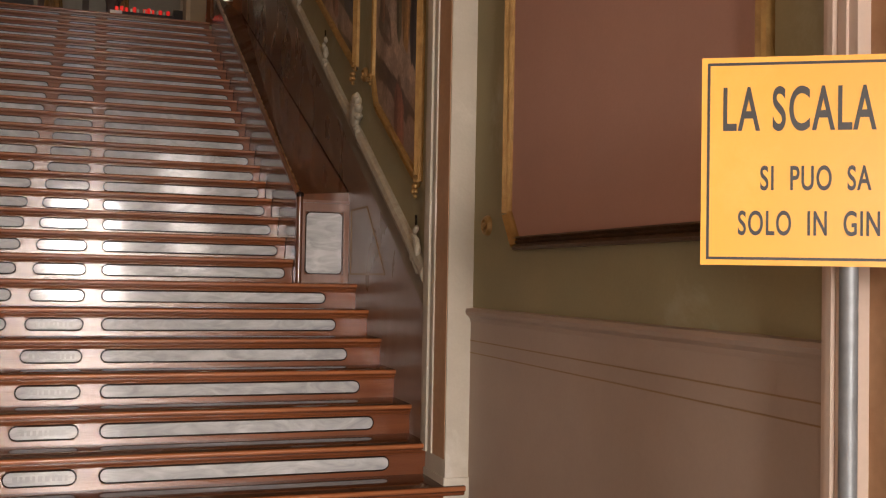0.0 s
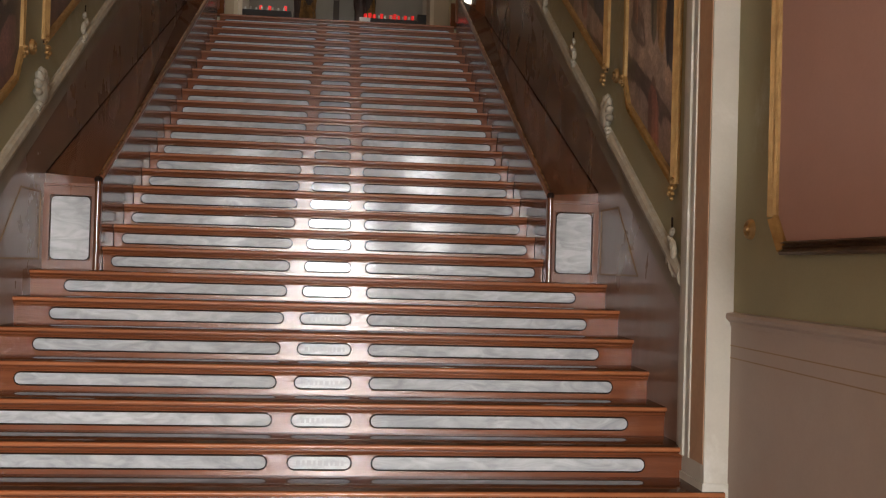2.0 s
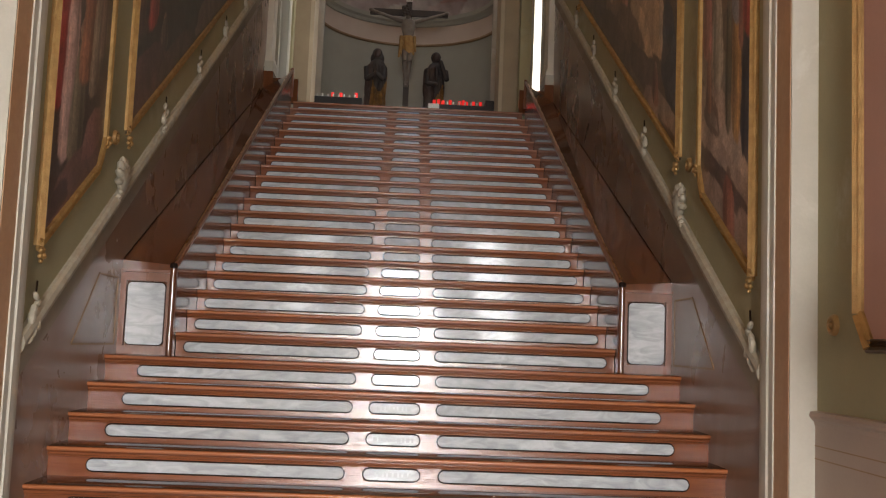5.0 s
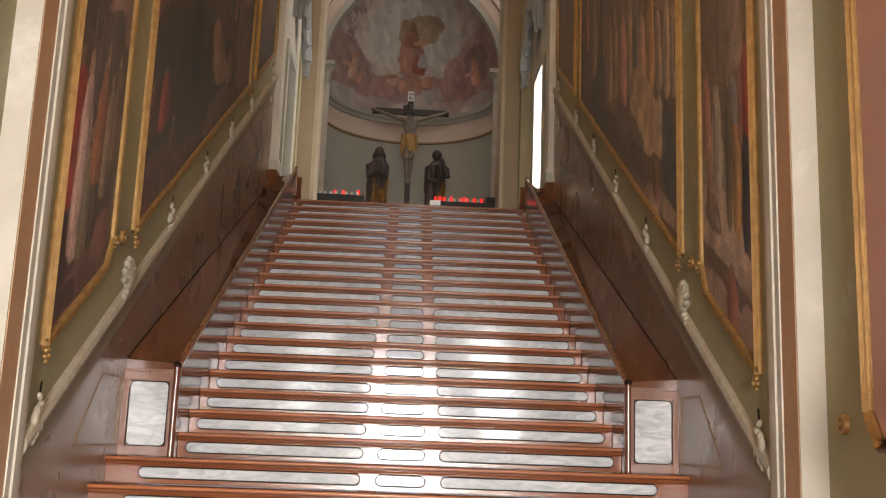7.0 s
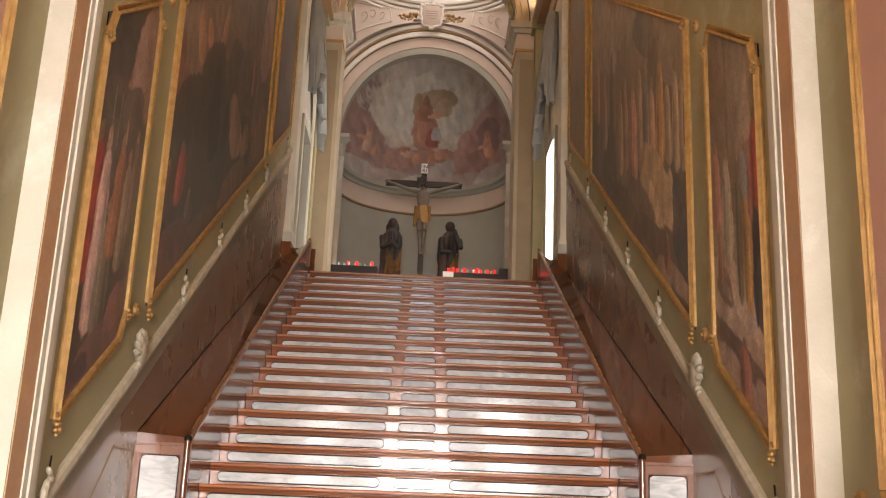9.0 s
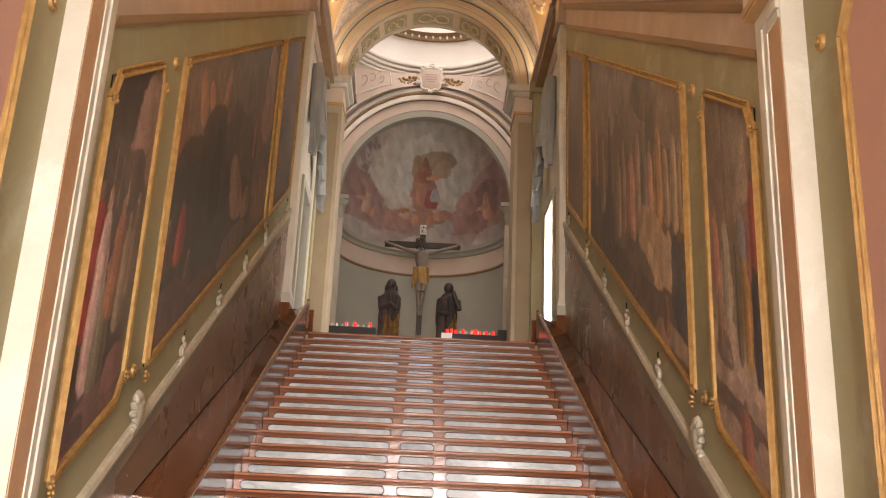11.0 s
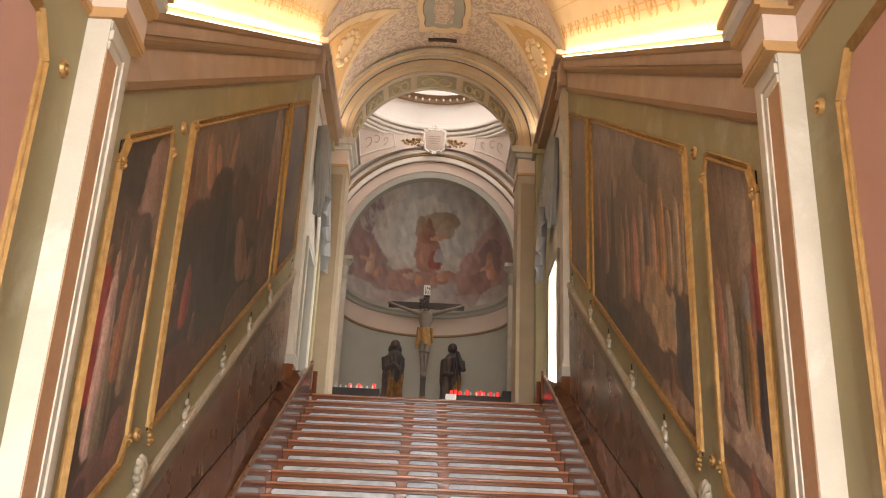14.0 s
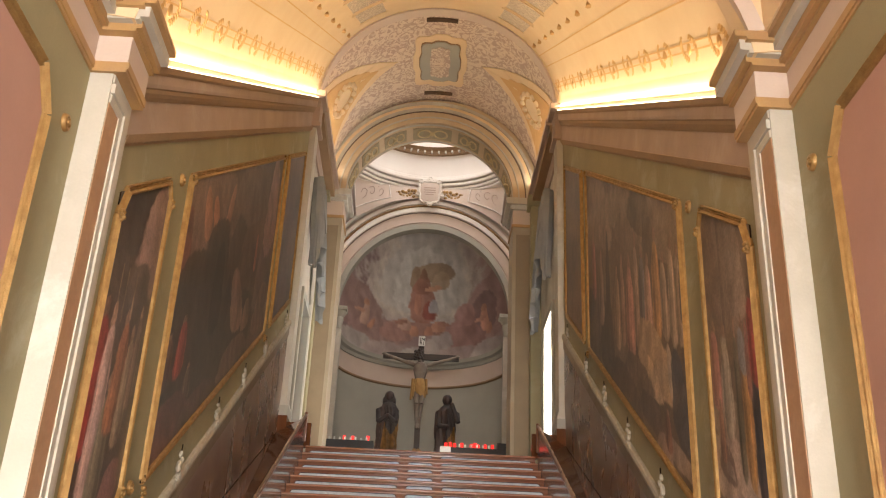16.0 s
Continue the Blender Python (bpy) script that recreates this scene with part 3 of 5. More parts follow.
EAST_LONG = forms(2.33, 4.07, 2.32, [(0.3, 0.75, 0.9, 1.05, (0.20, 0.145, 0.10)), (0.85, 0.6, 0.4, 1.0, (0.16, 0.11, 0.075)), (0.34, 0.80, 0.22, 1.02, (0.095, 0.07, 0.046)), (0.26, 0.72, 0.12, 0.90, (0.11, 0.08, 0.055)), (0.5, 0.70, 0.2, 0.86, (0.15, 0.105, 0.07)), (0.75, 0.02, 0.16, 0.34, (0.055, 0.042, 0.03)), (0.92, 0.0, 0.2, 0.36, (0.07, 0.052, 0.038)),
    *robed(0.90, 0.30, 0.06, 0.66, (0.26, 0.11, 0.085)), *robed(0.80, 0.22, 0.07, 0.60, (0.20, 0.135, 0.09)), (0.71, 0.05, 0.06, 0.72, (0.045, 0.034, 0.026)), (0.71, 0.1, 0.12, 0.38, (0.06, 0.045, 0.032)), *robed(0.60, 0.20, 0.07, 0.58, (0.28, 0.19, 0.115)), *robed(0.54, 0.24, 0.06, 0.66, (0.24, 0.15, 0.10)), *robed(0.46, 0.22, 0.09, 0.68, (0.34, 0.17, 0.125)), *robed(0.39, 0.30, 0.06, 0.80, (0.30, 0.20, 0.14)), *robed(0.33, 0.32, 0.07, 0.76, (0.13, 0.12, 0.12)), *robed(0.28, 0.36, 0.07, 0.74, (0.36, 0.22, 0.16)), *robed(0.21, 0.42, 0.07, 0.87, (0.38, 0.21, 0.09)), *robed(0.15, 0.46, 0.06, 0.78, (0.32, 0.235, 0.17)), *robed(0.09, 0.46, 0.06, 0.86, (0.40, 0.30, 0.215)), *robed(0.045, 0.48, 0.05, 0.85, (0.36, 0.27, 0.195)), (0.02, 0.56, 0.04, 0.80, (0.11, 0.10, 0.115)),
    (0.22, 0.22, 0.30, 0.46, (0.37, 0.25, 0.15), 0.06), (0.27, 0.18, 0.16, 0.32, (0.42, 0.29, 0.18), 0.05), (0.40, 0.10, 0.3, 0.26, (0.12, 0.08, 0.055)), (0.30, 0.05, 0.22, 0.17, (0.085, 0.055, 0.042)), (0.12, 0.25, 0.05, 0.44, (0.44, 0.34, 0.25), 0.02), (0.06, 0.12, 0.12, 0.45, (0.06, 0.055, 0.062), 0.03), (0.045, 0.14, 0.05, 0.36, (0.10, 0.095, 0.105)),
    (0.10, 0.04, 0.25, 0.12, (0.30, 0.22, 0.165)), (0.04, -0.02, 0.2, 0.05, (0.10, 0.065, 0.05)), (0.20, 0.0, 0.12, 0.09, (0.25, 0.17, 0.125)), *robed(0.17, 0.05, 0.05, 0.20, (0.17, 0.08, 0.055)), (0.55, 0.0, 0.35, 0.16, (0.075, 0.05, 0.036))])

ENTABLATURE = [(0.0, 3.975), (0.012, 3.975), (0.016, 3.995), (0.03, 4.0), (0.04, 4.06), (0.02, 4.07), (0.02, 4.30)]
CORNICE = [(0.0, 4.30), (0.03, 4.30), (0.045, 4.33), (0.055, 4.36), (0.055, 4.39), (0.062, 4.40), (0.0, 4.40)]


def raking(s, profile, y0, y1):
    return sweep(bmesh.new(), profile, [lambda o, k: (s * (WALL - o), y0, RAKE * y0 + k), lambda o, k: (s * (WALL - o), y1, RAKE * y1 + k)])


def rosette(s, x, y, z, r=0.05):
    t = thing("rosette", "small round gilt rosette boss on the wall", "rosette", "gilt rosettes")
    bm = bmesh.new()
    out = [(0.0, 0.032), (0.25, 0.030), (0.35, 0.018), (0.5, 0.016), (0.62, 0.026), (0.85, 0.022), (1.0, 0.008), (1.0, 0.0)]
    seg = 16
    sweep(bm, out, [lambda q, d, a=2 * math.pi * i / seg: (x - s * d, y + r * q * math.cos(a), z + r * q * math.sin(a)) for i in range(seg)], closed=False, loop=True)
    part("boss", bm, GOLD, t, smooth=True)
    return t


def shell(s, y, z, big=True):
    """A carved shell with scrolls, or a hanging sprig of husks, on the raking moulding."""
    t = thing("carved_shell" if big else "carved_sprig", "grey carved shell ornament on the raking moulding" if big else "small carved sprig of husks on the raking moulding", "ornament", "carved ornaments")
    x = s * (WALL - 0.03)
    rnd = random.Random(int(y * 100))
    if big:
        for i in range(7):
            a = radians(20 + 28 * i)
            bm = bmesh.new()
            c = Vector((x, y + 0.085 * math.cos(a), z + 0.04 + 0.11 * math.sin(a)))
            bmesh.ops.create_uvsphere(bm, u_segments=8, v_segments=6, radius=0.036, matrix=Matrix.Translation(c) @ Matrix.Rotation(a, 4, "X") @ Matrix.Diagonal((0.8, 1.5, 0.75, 1)))
            part("rib", bm, CARVED, t, smooth=True)
        bm = bmesh.new()
        bmesh.ops.create_uvsphere(bm, u_segments=12, v_segments=8, radius=0.085, matrix=Matrix.Translation((x, y, z + 0.05)) @ Matrix.Diagonal((0.45, 1, 1.1, 1)))
        part("shell", bm, CARVED, t, smooth=True)
        bm = bmesh.new()
        for i in range(6):
            bmesh.ops.create_uvsphere(bm, u_segments=8, v_segments=6, radius=0.026 - 0.002 * i, matrix=Matrix.Translation((x, y - 0.05 - 0.022 * i + rnd.uniform(-0.01, 0.01), z - 0.05 - 0.028 * i)))
        part("scroll", bm, CARVED, t, smooth=True)
    else:
        for i in range(7):
            c = (x, y + 0.045 * math.sin(i * 1.9) + rnd.uniform(-0.012, 0.012), z + 0.11 - 0.036 * i)
            bm = bmesh.new()
            bmesh.ops.create_uvsphere(bm, u_segments=8, v_segments=6, radius=0.027 - 0.002 * abs(i - 3), matrix=Matrix.Translation(c) @ Matrix.Rotation(rnd.uniform(-1, 1), 4, 'X') @ Matrix.Diagonal((0.8, 0.75, 1.5, 1)))
            part("husk", bm, CARVED, t, smooth=True)
        bm = bmesh.new()
        rod(bm, (x, y, z + 0.12), (x, y + 0.008, z + 0.19), 0.0055, 6)
        part("ring_stem", bm, GROOVE, t)
    return t


for s, side in ((-1, "west"), (1, "east")):
    structure("wall_" + side, boxes((s * WALL, s * (WALL + 0.4), BACK - 0.05, END, -1.6, 4.7), rake=RAKE), OLIVE, "olive painted plaster wall rising with the stairs")
    # polished dado below the raking moulding
    structure("dado_" + side, boxes((s * (WALL - 0.012), s * WALL, BACK, END - 0.02, -1.2, 0.80), rake=RAKE), DADO, "polished marbled brown dado")
    m = thing("raking_moulding", "pale raking moulding over the brown dado", "moulding", "raking mouldings", "structure")
    part("band", raking(s, [(0.0, 0.74), (0.014, 0.74), (0.022, 0.75), (0.024, 0.88), (0.0, 0.88)], BACK, END), BAND, m)
    part("strip", raking(s, [(0.0, 0.88), (0.030, 0.88), (0.042, 0.90), (0.046, 0.93), (0.036, 0.96), (0.02, 0.975), (0.0, 0.975)], BACK, END), CARVED, m)
    part("architrave", raking(s, ENTABLATURE[:5] + [(0.0, 4.06)], BACK, END), MOULD_BROWN, thing("raking_entablature", "mauve frieze and brown mouldings that climb with the stairs", "entablature", "raking entablatures", "structure"))
    ent = bpy.data.objects[[o.name for o in bpy.data.objects if o.name.startswith("raking_entablature")][-1]]
    part("frieze", raking(s, [(0.0, 4.06), (0.02, 4.06), (0.02, 4.30), (0.0, 4.30)], BACK, END), MAUVE, ent)
    part("cornice", raking(s, CORNICE, BACK, END), MOULD_BROWN, ent)
    part("corona", raking(s, [(0.0, 4.40), (0.070, 4.40), (0.074, 4.43), (0.076, 4.50), (0.0, 4.50)], BACK, END), MAUVE, ent)
    part("crown_moulding", raking(s, [(0.0, 4.50), (0.082, 4.50), (0.092, 4.52), (0.098, 4.57), (0.0, 4.57)], BACK, END), MOULD_BROWN, ent)
    part("light_strip", raking(s, [(0.060, 4.572), (0.080, 4.572), (0.080, 4.58), (0.060, 4.58)], BACK, END), LED, ent, "glowing warm light strip along the cornice")
    rosette(s, s * WALL, 2.10, RAKE * 2.10 + 3.64)
    rosette(s, s * WALL, 2.10, RAKE * 2.10 + 1.38)
    shell(s, 2.25, RAKE * 2.25 + 0.99)
    shell(s, 0.84, RAKE * 0.84 + 0.97, False)
    for y in (3.26, 4.40, 5.48, 6.57, 7.95):
        shell(s, y, RAKE * y + 1.03, False)
    # panel outline on the dado beside the lower steps
    bm = bmesh.new()
    q = [(1.5, 1.36), (2.36, 1.36), (2.36, 1.80), (1.95, 1.80)]
    for a, b in zip(q, q[1:] + q[:1]):
        bar(bm, s, [(0.01, -0.006), (0.016, -0.006), (0.016, 0.006), (0.01, 0.006)], a, b)
    structure("dado_panel_trim_" + side, bm, MOULD_BROWN)

W_GROUND, E_GROUND = ((0.04, 0.03, 0.025), (0.12, 0.078, 0.058)), ((0.11, 0.075, 0.048), (0.20, 0.135, 0.085))
near_painting(-1, WEST_NEAR, OIL, "dark painting of robed shapes in a notched gilt frame", W_GROUND, 1.0)
long_painting(-1, WEST_LONG, OIL, "long dark painting of rocky masses in a raking gilt frame", W_GROUND, 2.0)
far_painting(-1, OIL, "narrow dark painting in a gilt frame near the landing", W_GROUND, 3.0)
near_painting(1, EAST_NEAR, OIL, "brown painting of robed shapes on pale steps, gilt frame", E_GROUND, 4.0)
long_painting(1, EAST_LONG, OIL, "long warm brown painting of crowded shapes, gilt raking frame", E_GROUND, 5.0)
far_painting(1, OIL, "narrow brown painting in a gilt frame near the landing", E_GROUND, 6.0)

# ---- vestibule ----
Z_CAP = 4.69
for s, side in ((-1, "west"), (1, "east")):
    pier = thing("stair_pier", "pale painted pier with a tan panelled jamb framing the stairs", "pier", "stair piers", "structure")
    part("shaft", boxes((s * JAMB, s * (HALL + 0.3), FRONT, BACK, 0.30, Z_CAP)), CREAM, pier)
    part("jamb_panel", boxes((s * (JAMB - 0.004), s * (JAMB + 0.02), FRONT + 0.012, BACK - 0.19, 0.45, Z_CAP - 0.2)), TAN, pier, "tan marbled jamb panel")
    bm = bmesh.new()
    for ya, yb, o in ((BACK - 0.19, BACK - 0.14, 0.012), (BACK - 0.13, BACK - 0.07, 0.022), (BACK - 0.06, BACK - 0.005, 0.008)):
        drop = BACK - yb
        box(bm, s * (JAMB - o), s * (JAMB + 0.02), ya, yb, 0.45, Z_CAP - drop - 0.012)
        box(bm, s * (JAMB - o), s * (JAMB + 0.02), FRONT + 0.012, ya, Z_CAP - drop - 0.012 - (yb - ya), Z_CAP - drop - 0.012)
    part("jamb_moulding", bm, CREAM, pier, "white moulded edge")
    part("base", boxes((s * (JAMB - 0.01), s * (HALL + 0.3), FRONT - 0.012, BACK, 0.16, 0.36)), CREAM, pier)

    # the gap from -8.2 to -6.4 is an added opening for the fill lamp
    structure("wall_hall_" + side, boxes((s * HALL, s * (HALL + 0.4), -6.4, FRONT + 0.1, 0, 5.2), (s * HALL, s * (HALL + 0.4), DOOR_Y, -8.2, 0, 5.2), (s * HALL, s * (HALL + 0.4), -8.2, -6.4, 0, 1.3), (s * HALL, s * (HALL + 0.4), -8.2, -6.4, 3.9, 5.2)), OLIVE, "olive plaster wall of the entrance hall")
    structure("dado_hall_" + side, boxes((s * (HALL - 0.01), s * HALL, -2.28, FRONT, 0, 1.14)), DADO_HALL, "grey-brown painted dado")
    structure("dado_lines_" + side, boxes((s * (HALL - 0.0125), s * (HALL - 0.008), -2.28, FRONT, 1.035, 1.04), (s * (HALL - 0.0125), s * (HALL - 0.008), -2.28, FRONT, 0.975, 0.98)), MOULD_BROWN)
    rail = [(0.0, 1.13), (0.012, 1.13), (0.018, 1.15), (0.034, 1.165), (0.040, 1.18), (0.034, 1.195), (0.0, 1.2)]
    structure("chair_rail_" + side, sweep(bmesh.new(), rail, [lambda o, z, y=y: (s * (HALL - o), y, z) for y in (-2.28, FRONT)]), DADO_HALL, "moulded chair rail")
    # pink panel in a notched gilt frame
    w = thing("wall_panel", "pink plaster wall panel in a carved gilt frame", "wall panel", "pink wall panels")
    ya, yb, za, zb = -0.14, -1.98, 1.505, 4.30
    shape = [(ya - 0.10, za), (yb + 0.10, za), (yb, za + 0.14), (yb, zb - 0.2), (yb + 0.16, zb), (ya - 0.16, zb), (ya, zb - 0.2), (ya, za + 0.14)]
    bm = bmesh.new()
    f = bm.faces.new([bm.verts.new((s * (HALL - 0.006), y, z)) for y, z in shape])
    r = bmesh.ops.extrude_face_region(bm, geom=[f])
    bmesh.ops.translate(bm, verts=[v for v in r["geom"] if isinstance(v, bmesh.types.BMVert)], vec=(s * 0.005, 0, 0))
    part("pink_field", bm, PINK, w)
    off = HALL - WALL
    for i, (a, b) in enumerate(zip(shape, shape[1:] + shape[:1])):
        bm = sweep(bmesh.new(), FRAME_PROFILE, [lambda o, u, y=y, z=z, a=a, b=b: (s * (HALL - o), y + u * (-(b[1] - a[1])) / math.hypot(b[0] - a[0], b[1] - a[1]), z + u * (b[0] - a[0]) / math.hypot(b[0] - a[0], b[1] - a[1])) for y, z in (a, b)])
        # the lower moulding is set darker than the other sides
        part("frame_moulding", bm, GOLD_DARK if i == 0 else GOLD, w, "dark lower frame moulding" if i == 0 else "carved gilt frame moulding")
    rosette(s, s * HALL, 0.13, 1.60)
    rosette(s, s * HALL, 0.13, 4.22)
    # the next pilaster and the tan wall beyond it
    q = thing("hall_pilaster", "pale moulded pilaster at the end of the panel wall", "pilaster", "hall pilasters", "structure")
    part("shaft", boxes((s * (HALL - 0.06), s * HALL, -2.40, -2.28, 0, Z_CAP)), PALE_PINK, q)
    part("bead", boxes((s * (HALL - 0.075), s * (HALL - 0.06), -2.330, -2.310, 0, Z_CAP), (s * (HALL - 0.068), s * (HALL - 0.06), -2.370, -2.355, 0, Z_CAP)), PALE_PINK, q)
    structure("tan_wall_" + side, boxes((s * (HALL - 0.02), s * HALL, -6.4, -2.40, 0, Z_CAP), (s * (HALL - 0.02), s * HALL, DOOR_Y, -8.2, 0, Z_CAP)), TAN, "tan marbled plaster wall")

    # level entablature that breaks forward round the pier
    e = thing("hall_entablature", "pale entablature with ochre mouldings round the entrance hall", "entablature", "hall entablatures", "structure")
    rows = [("architrave_moulding", GOLD_PAINT, 0.022, Z_CAP, Z_CAP + 0.045), ("frieze", PALE_PINK, 0.008, Z_CAP + 0.045, Z_CAP + 0.25),
            ("ochre_cyma", GOLD_PAINT, 0.070, Z_CAP + 0.25, Z_CAP + 0.30), ("corona", CREAM, 0.115, Z_CAP + 0.30, Z_CAP + 0.37), ("crown_moulding", GOLD_PAINT, 0.15, Z_CAP + 0.37, Z_CAP + 0.41)]
    for name, mat, o, z0, z1 in rows:
        bm = bmesh.new()
        for base, ya, yb in ((HALL, DOOR_Y, FRONT - o), (JAMB - 0.06, FRONT - o, BACK)):
            box(bm, s * (base - o), s * (HALL + 0.3), ya, yb, z0, z1 + 0.001)
            box(bm, s * (base - o * 0.55), s * (HALL + 0.3), ya, yb, z0 - 0.02, z0)
        part(name, bm, mat, e)

structure("floor", boxes((-3.2, 3.2, DOOR_Y - 40, 0.3, -0.1, 0)), STONE, "grey stone floor")
structure("landing_floor", boxes((-3.2, 3.2, TOP_Y + 3.3, 18.4, TOP_Z - 0.2, TOP_Z - 0.004)), STONE, "grey stone landing floor")
structure("wall_south", boxes((-2.5, -DOOR_W / 2, DOOR_Y - 0.3, DOOR_Y, 0, 7.2), (DOOR_W / 2, 2.5, DOOR_Y - 0.3, DOOR_Y, 0, 7.2), (-DOOR_W / 2, DOOR_W / 2, DOOR_Y - 0.3, DOOR_Y, DOOR_H + 0.1, 7.2)), PINK, "plain entrance wall with an open doorway")


def half_tube(bm, radius, zc, y0, y1, rake=0.0, thick=0.15, seg=32, a0=0.0, a1=math.pi):
    ang = [a0 + (a1 - a0) * i / seg for i in range(seg + 1)]
    pts = [(radius * math.cos(a), radius * math.sin(a)) for a in ang]
    pts += [((radius + thick) * math.cos(a), (radius + thick) * math.sin(a)) for a in reversed(ang)]
    return sweep(bm, pts, [lambda x, z: (x, y0, zc + z + rake * y0), lambda x, z: (x, y1, zc + z + rake * y1)])


# ---- vault over the stairs ----
RV = 1.86
KV = 4.55
structure("ceiling_stairs", half_tube(bmesh.new(), RV, KV, BACK - 0.33, END, RAKE), VAULT, "yellow barrel vault over the stairs", True)
structure("vault_haunch", boxes((RV - 0.02, RV + 0.4, BACK - 0.33, END, KV + 0.03, KV + 0.6), (-RV - 0.4, -RV + 0.02, BACK - 0.33, END, KV + 0.03, KV + 0.6), rake=RAKE), VAULT)


def on_vault(a, y, lift=0.0):
    r = RV - lift
    return Vector((r * math.cos(a), y, KV + r * math.sin(a) + RAKE * y))


def vault_patch(bm, a0, a1, y0, y1, lift0, lift1, seg=5):
    """A raised panel that follows the vault."""
    ang = [a0 + (a1 - a0) * i / seg for i in range(seg + 1)]
    low = [[bm.verts.new(on_vault(a, y, lift1)) for a in ang] for y in (y0, y1)]
    base = [[bm.verts.new(on_vault(a, y, lift0)) for a in ang] for y in (y0, y1)]
    for i in range(seg):
        bm.faces.new((low[0][i], low[0][i + 1], low[1][i + 1], low[1][i]))
        for k in (0, 1):
            bm.faces.new((low[k][i], low[k][i + 1], base[k][i + 1], base[k][i]))
    for j in (0, seg):
        bm.faces.new((low[0][j], low[1][j], base[1][j], base[0][j]))


for s in (-1, 1):
    angle = (lambda d: radians(d)) if s > 0 else (lambda d: math.pi - radians(d))
    deco = thing("vault_decoration", "ochre rosettes, lines and scroll panels on the yellow vault", "decoration", "vault decoration", "structure")
    bm = bmesh.new()
    for d in (26.0, 33.0, 13.4, 15.6):
        vault_patch(bm, angle(d), angle(d + 0.5), BACK, END, 0.0, 0.004)
    part("painted_lines", bm, VAULT_OCHRE, deco)
    y = 0.85
    while y < END - 0.2:
        bm = bmesh.new()
        for i in range(9):
            t_ = radians(-64 + 16 * i)
            for sg in (-1, 1):
                c = on_vault(angle(14.6 + 3.3 * math.sin(t_)), y + sg * (0.05 + 0.11 * math.cos(t_)), 0.0)
                bmesh.ops.create_uvsphere(bm, u_segments=6, v_segments=4, radius=0.024, matrix=Matrix.Translation(c) @ Matrix.Diagonal((0.3, 1.9, 1, 1)))
        bmesh.ops.create_uvsphere(bm, u_segments=10, v_segments=5, radius=0.05, matrix=Matrix.Translation(on_vault(angle(14.6), y, 0.0)) @ Matrix.Diagonal((0.3, 1, 1.2, 1)))
        part("rosette", bm, VAULT_OCHRE, deco, "pale ochre painted rosette", True)
        bm = bmesh.new()
        c = on_vault(angle(40), y, 0.0)
        bmesh.ops.create_cone(bm, cap_ends=True, segments=6, radius1=0.03, radius2=0.004, depth=0.11, matrix=Matrix.Translation(c))
        part("drop", bm, VAULT_DEEP, deco)
        y += 0.66
    y = 1.0
    while y < END - 0.7:
        bm = bmesh.new()
        vault_patch(bm, angle(48), angle(62), y, y + 0.95, 0.0, 0.006)
        part("scroll_panel", bm, FRESCO_GREY, deco, "grey scrollwork panel")
        bm = bmesh.new()
        for a0, a1, ya, yb in ((46.5, 47.5, y - 0.06, y + 1.01), (62.5, 63.5, y - 0.06, y + 1.01), (47.5, 62.5, y - 0.06, y - 0.03), (47.5, 62.5, y + 0.98, y + 1.01)):
            vault_patch(bm, angle(a0), angle(a1), ya, yb, 0.0, 0.014)
        part("panel_border", bm, VAULT, deco)
        y += 1.2
rib = thing("vault_rib", "moulded plaster rib across the vault", "rib", "vault ribs", "structure")
part("band", half_tube(bmesh.new(), RV - 0.06, KV, 0.18, 0.40, RAKE, 0.1, 32, radians(14), radians(166)), PALE_PINK, rib, smooth=True)
part("edge", half_tube(bmesh.new(), RV - 0.03, KV, 0.40, 0.48, RAKE, 0.1, 32, radians(10), radians(170)), CREAM, rib, smooth=True)
structure("ceiling_hall", half_tube(bmesh.new(), RV, 5.1, DOOR_Y - 0.3, 0.19), VAULT, "yellow barrel vault over the entrance hall", True)
structure("hall_haunch", boxes((RV - 0.02, RV + 0.5, DOOR_Y, 0.2, 5.105, 5.9), (1.80, 2.4, 0.2, 0.8, 5.105, 6.2), (-2.4, -1.80, 0.2, 0.8, 5.105, 6.2), (-RV - 0.5, -RV + 0.02, DOOR_Y, 0.2, 5.105, 5.9)), VAULT)
part("tympanum", half_tube(bmesh.new(), RV - 0.075, 4.75, 0.195, 0.375, 0, 0.9, 32, radians(7), radians(173)), VAULT, rib)
rim = thing("vault_end_arch", "moulded arch where the stair vault meets the landing", "arch", kind="structure")
ZS = RAKE * END + KV
part("rim", half_tube(bmesh.new(), RV - 0.05, ZS, END - 0.02, END + 0.16, 0, 0.25), PALE_PINK, rim, smooth=True)
part("bead", half_tube(bmesh.new(), RV - 0.02, ZS, END - 0.10, END - 0.02, 0, 0.2), VAULT, rim, smooth=True)

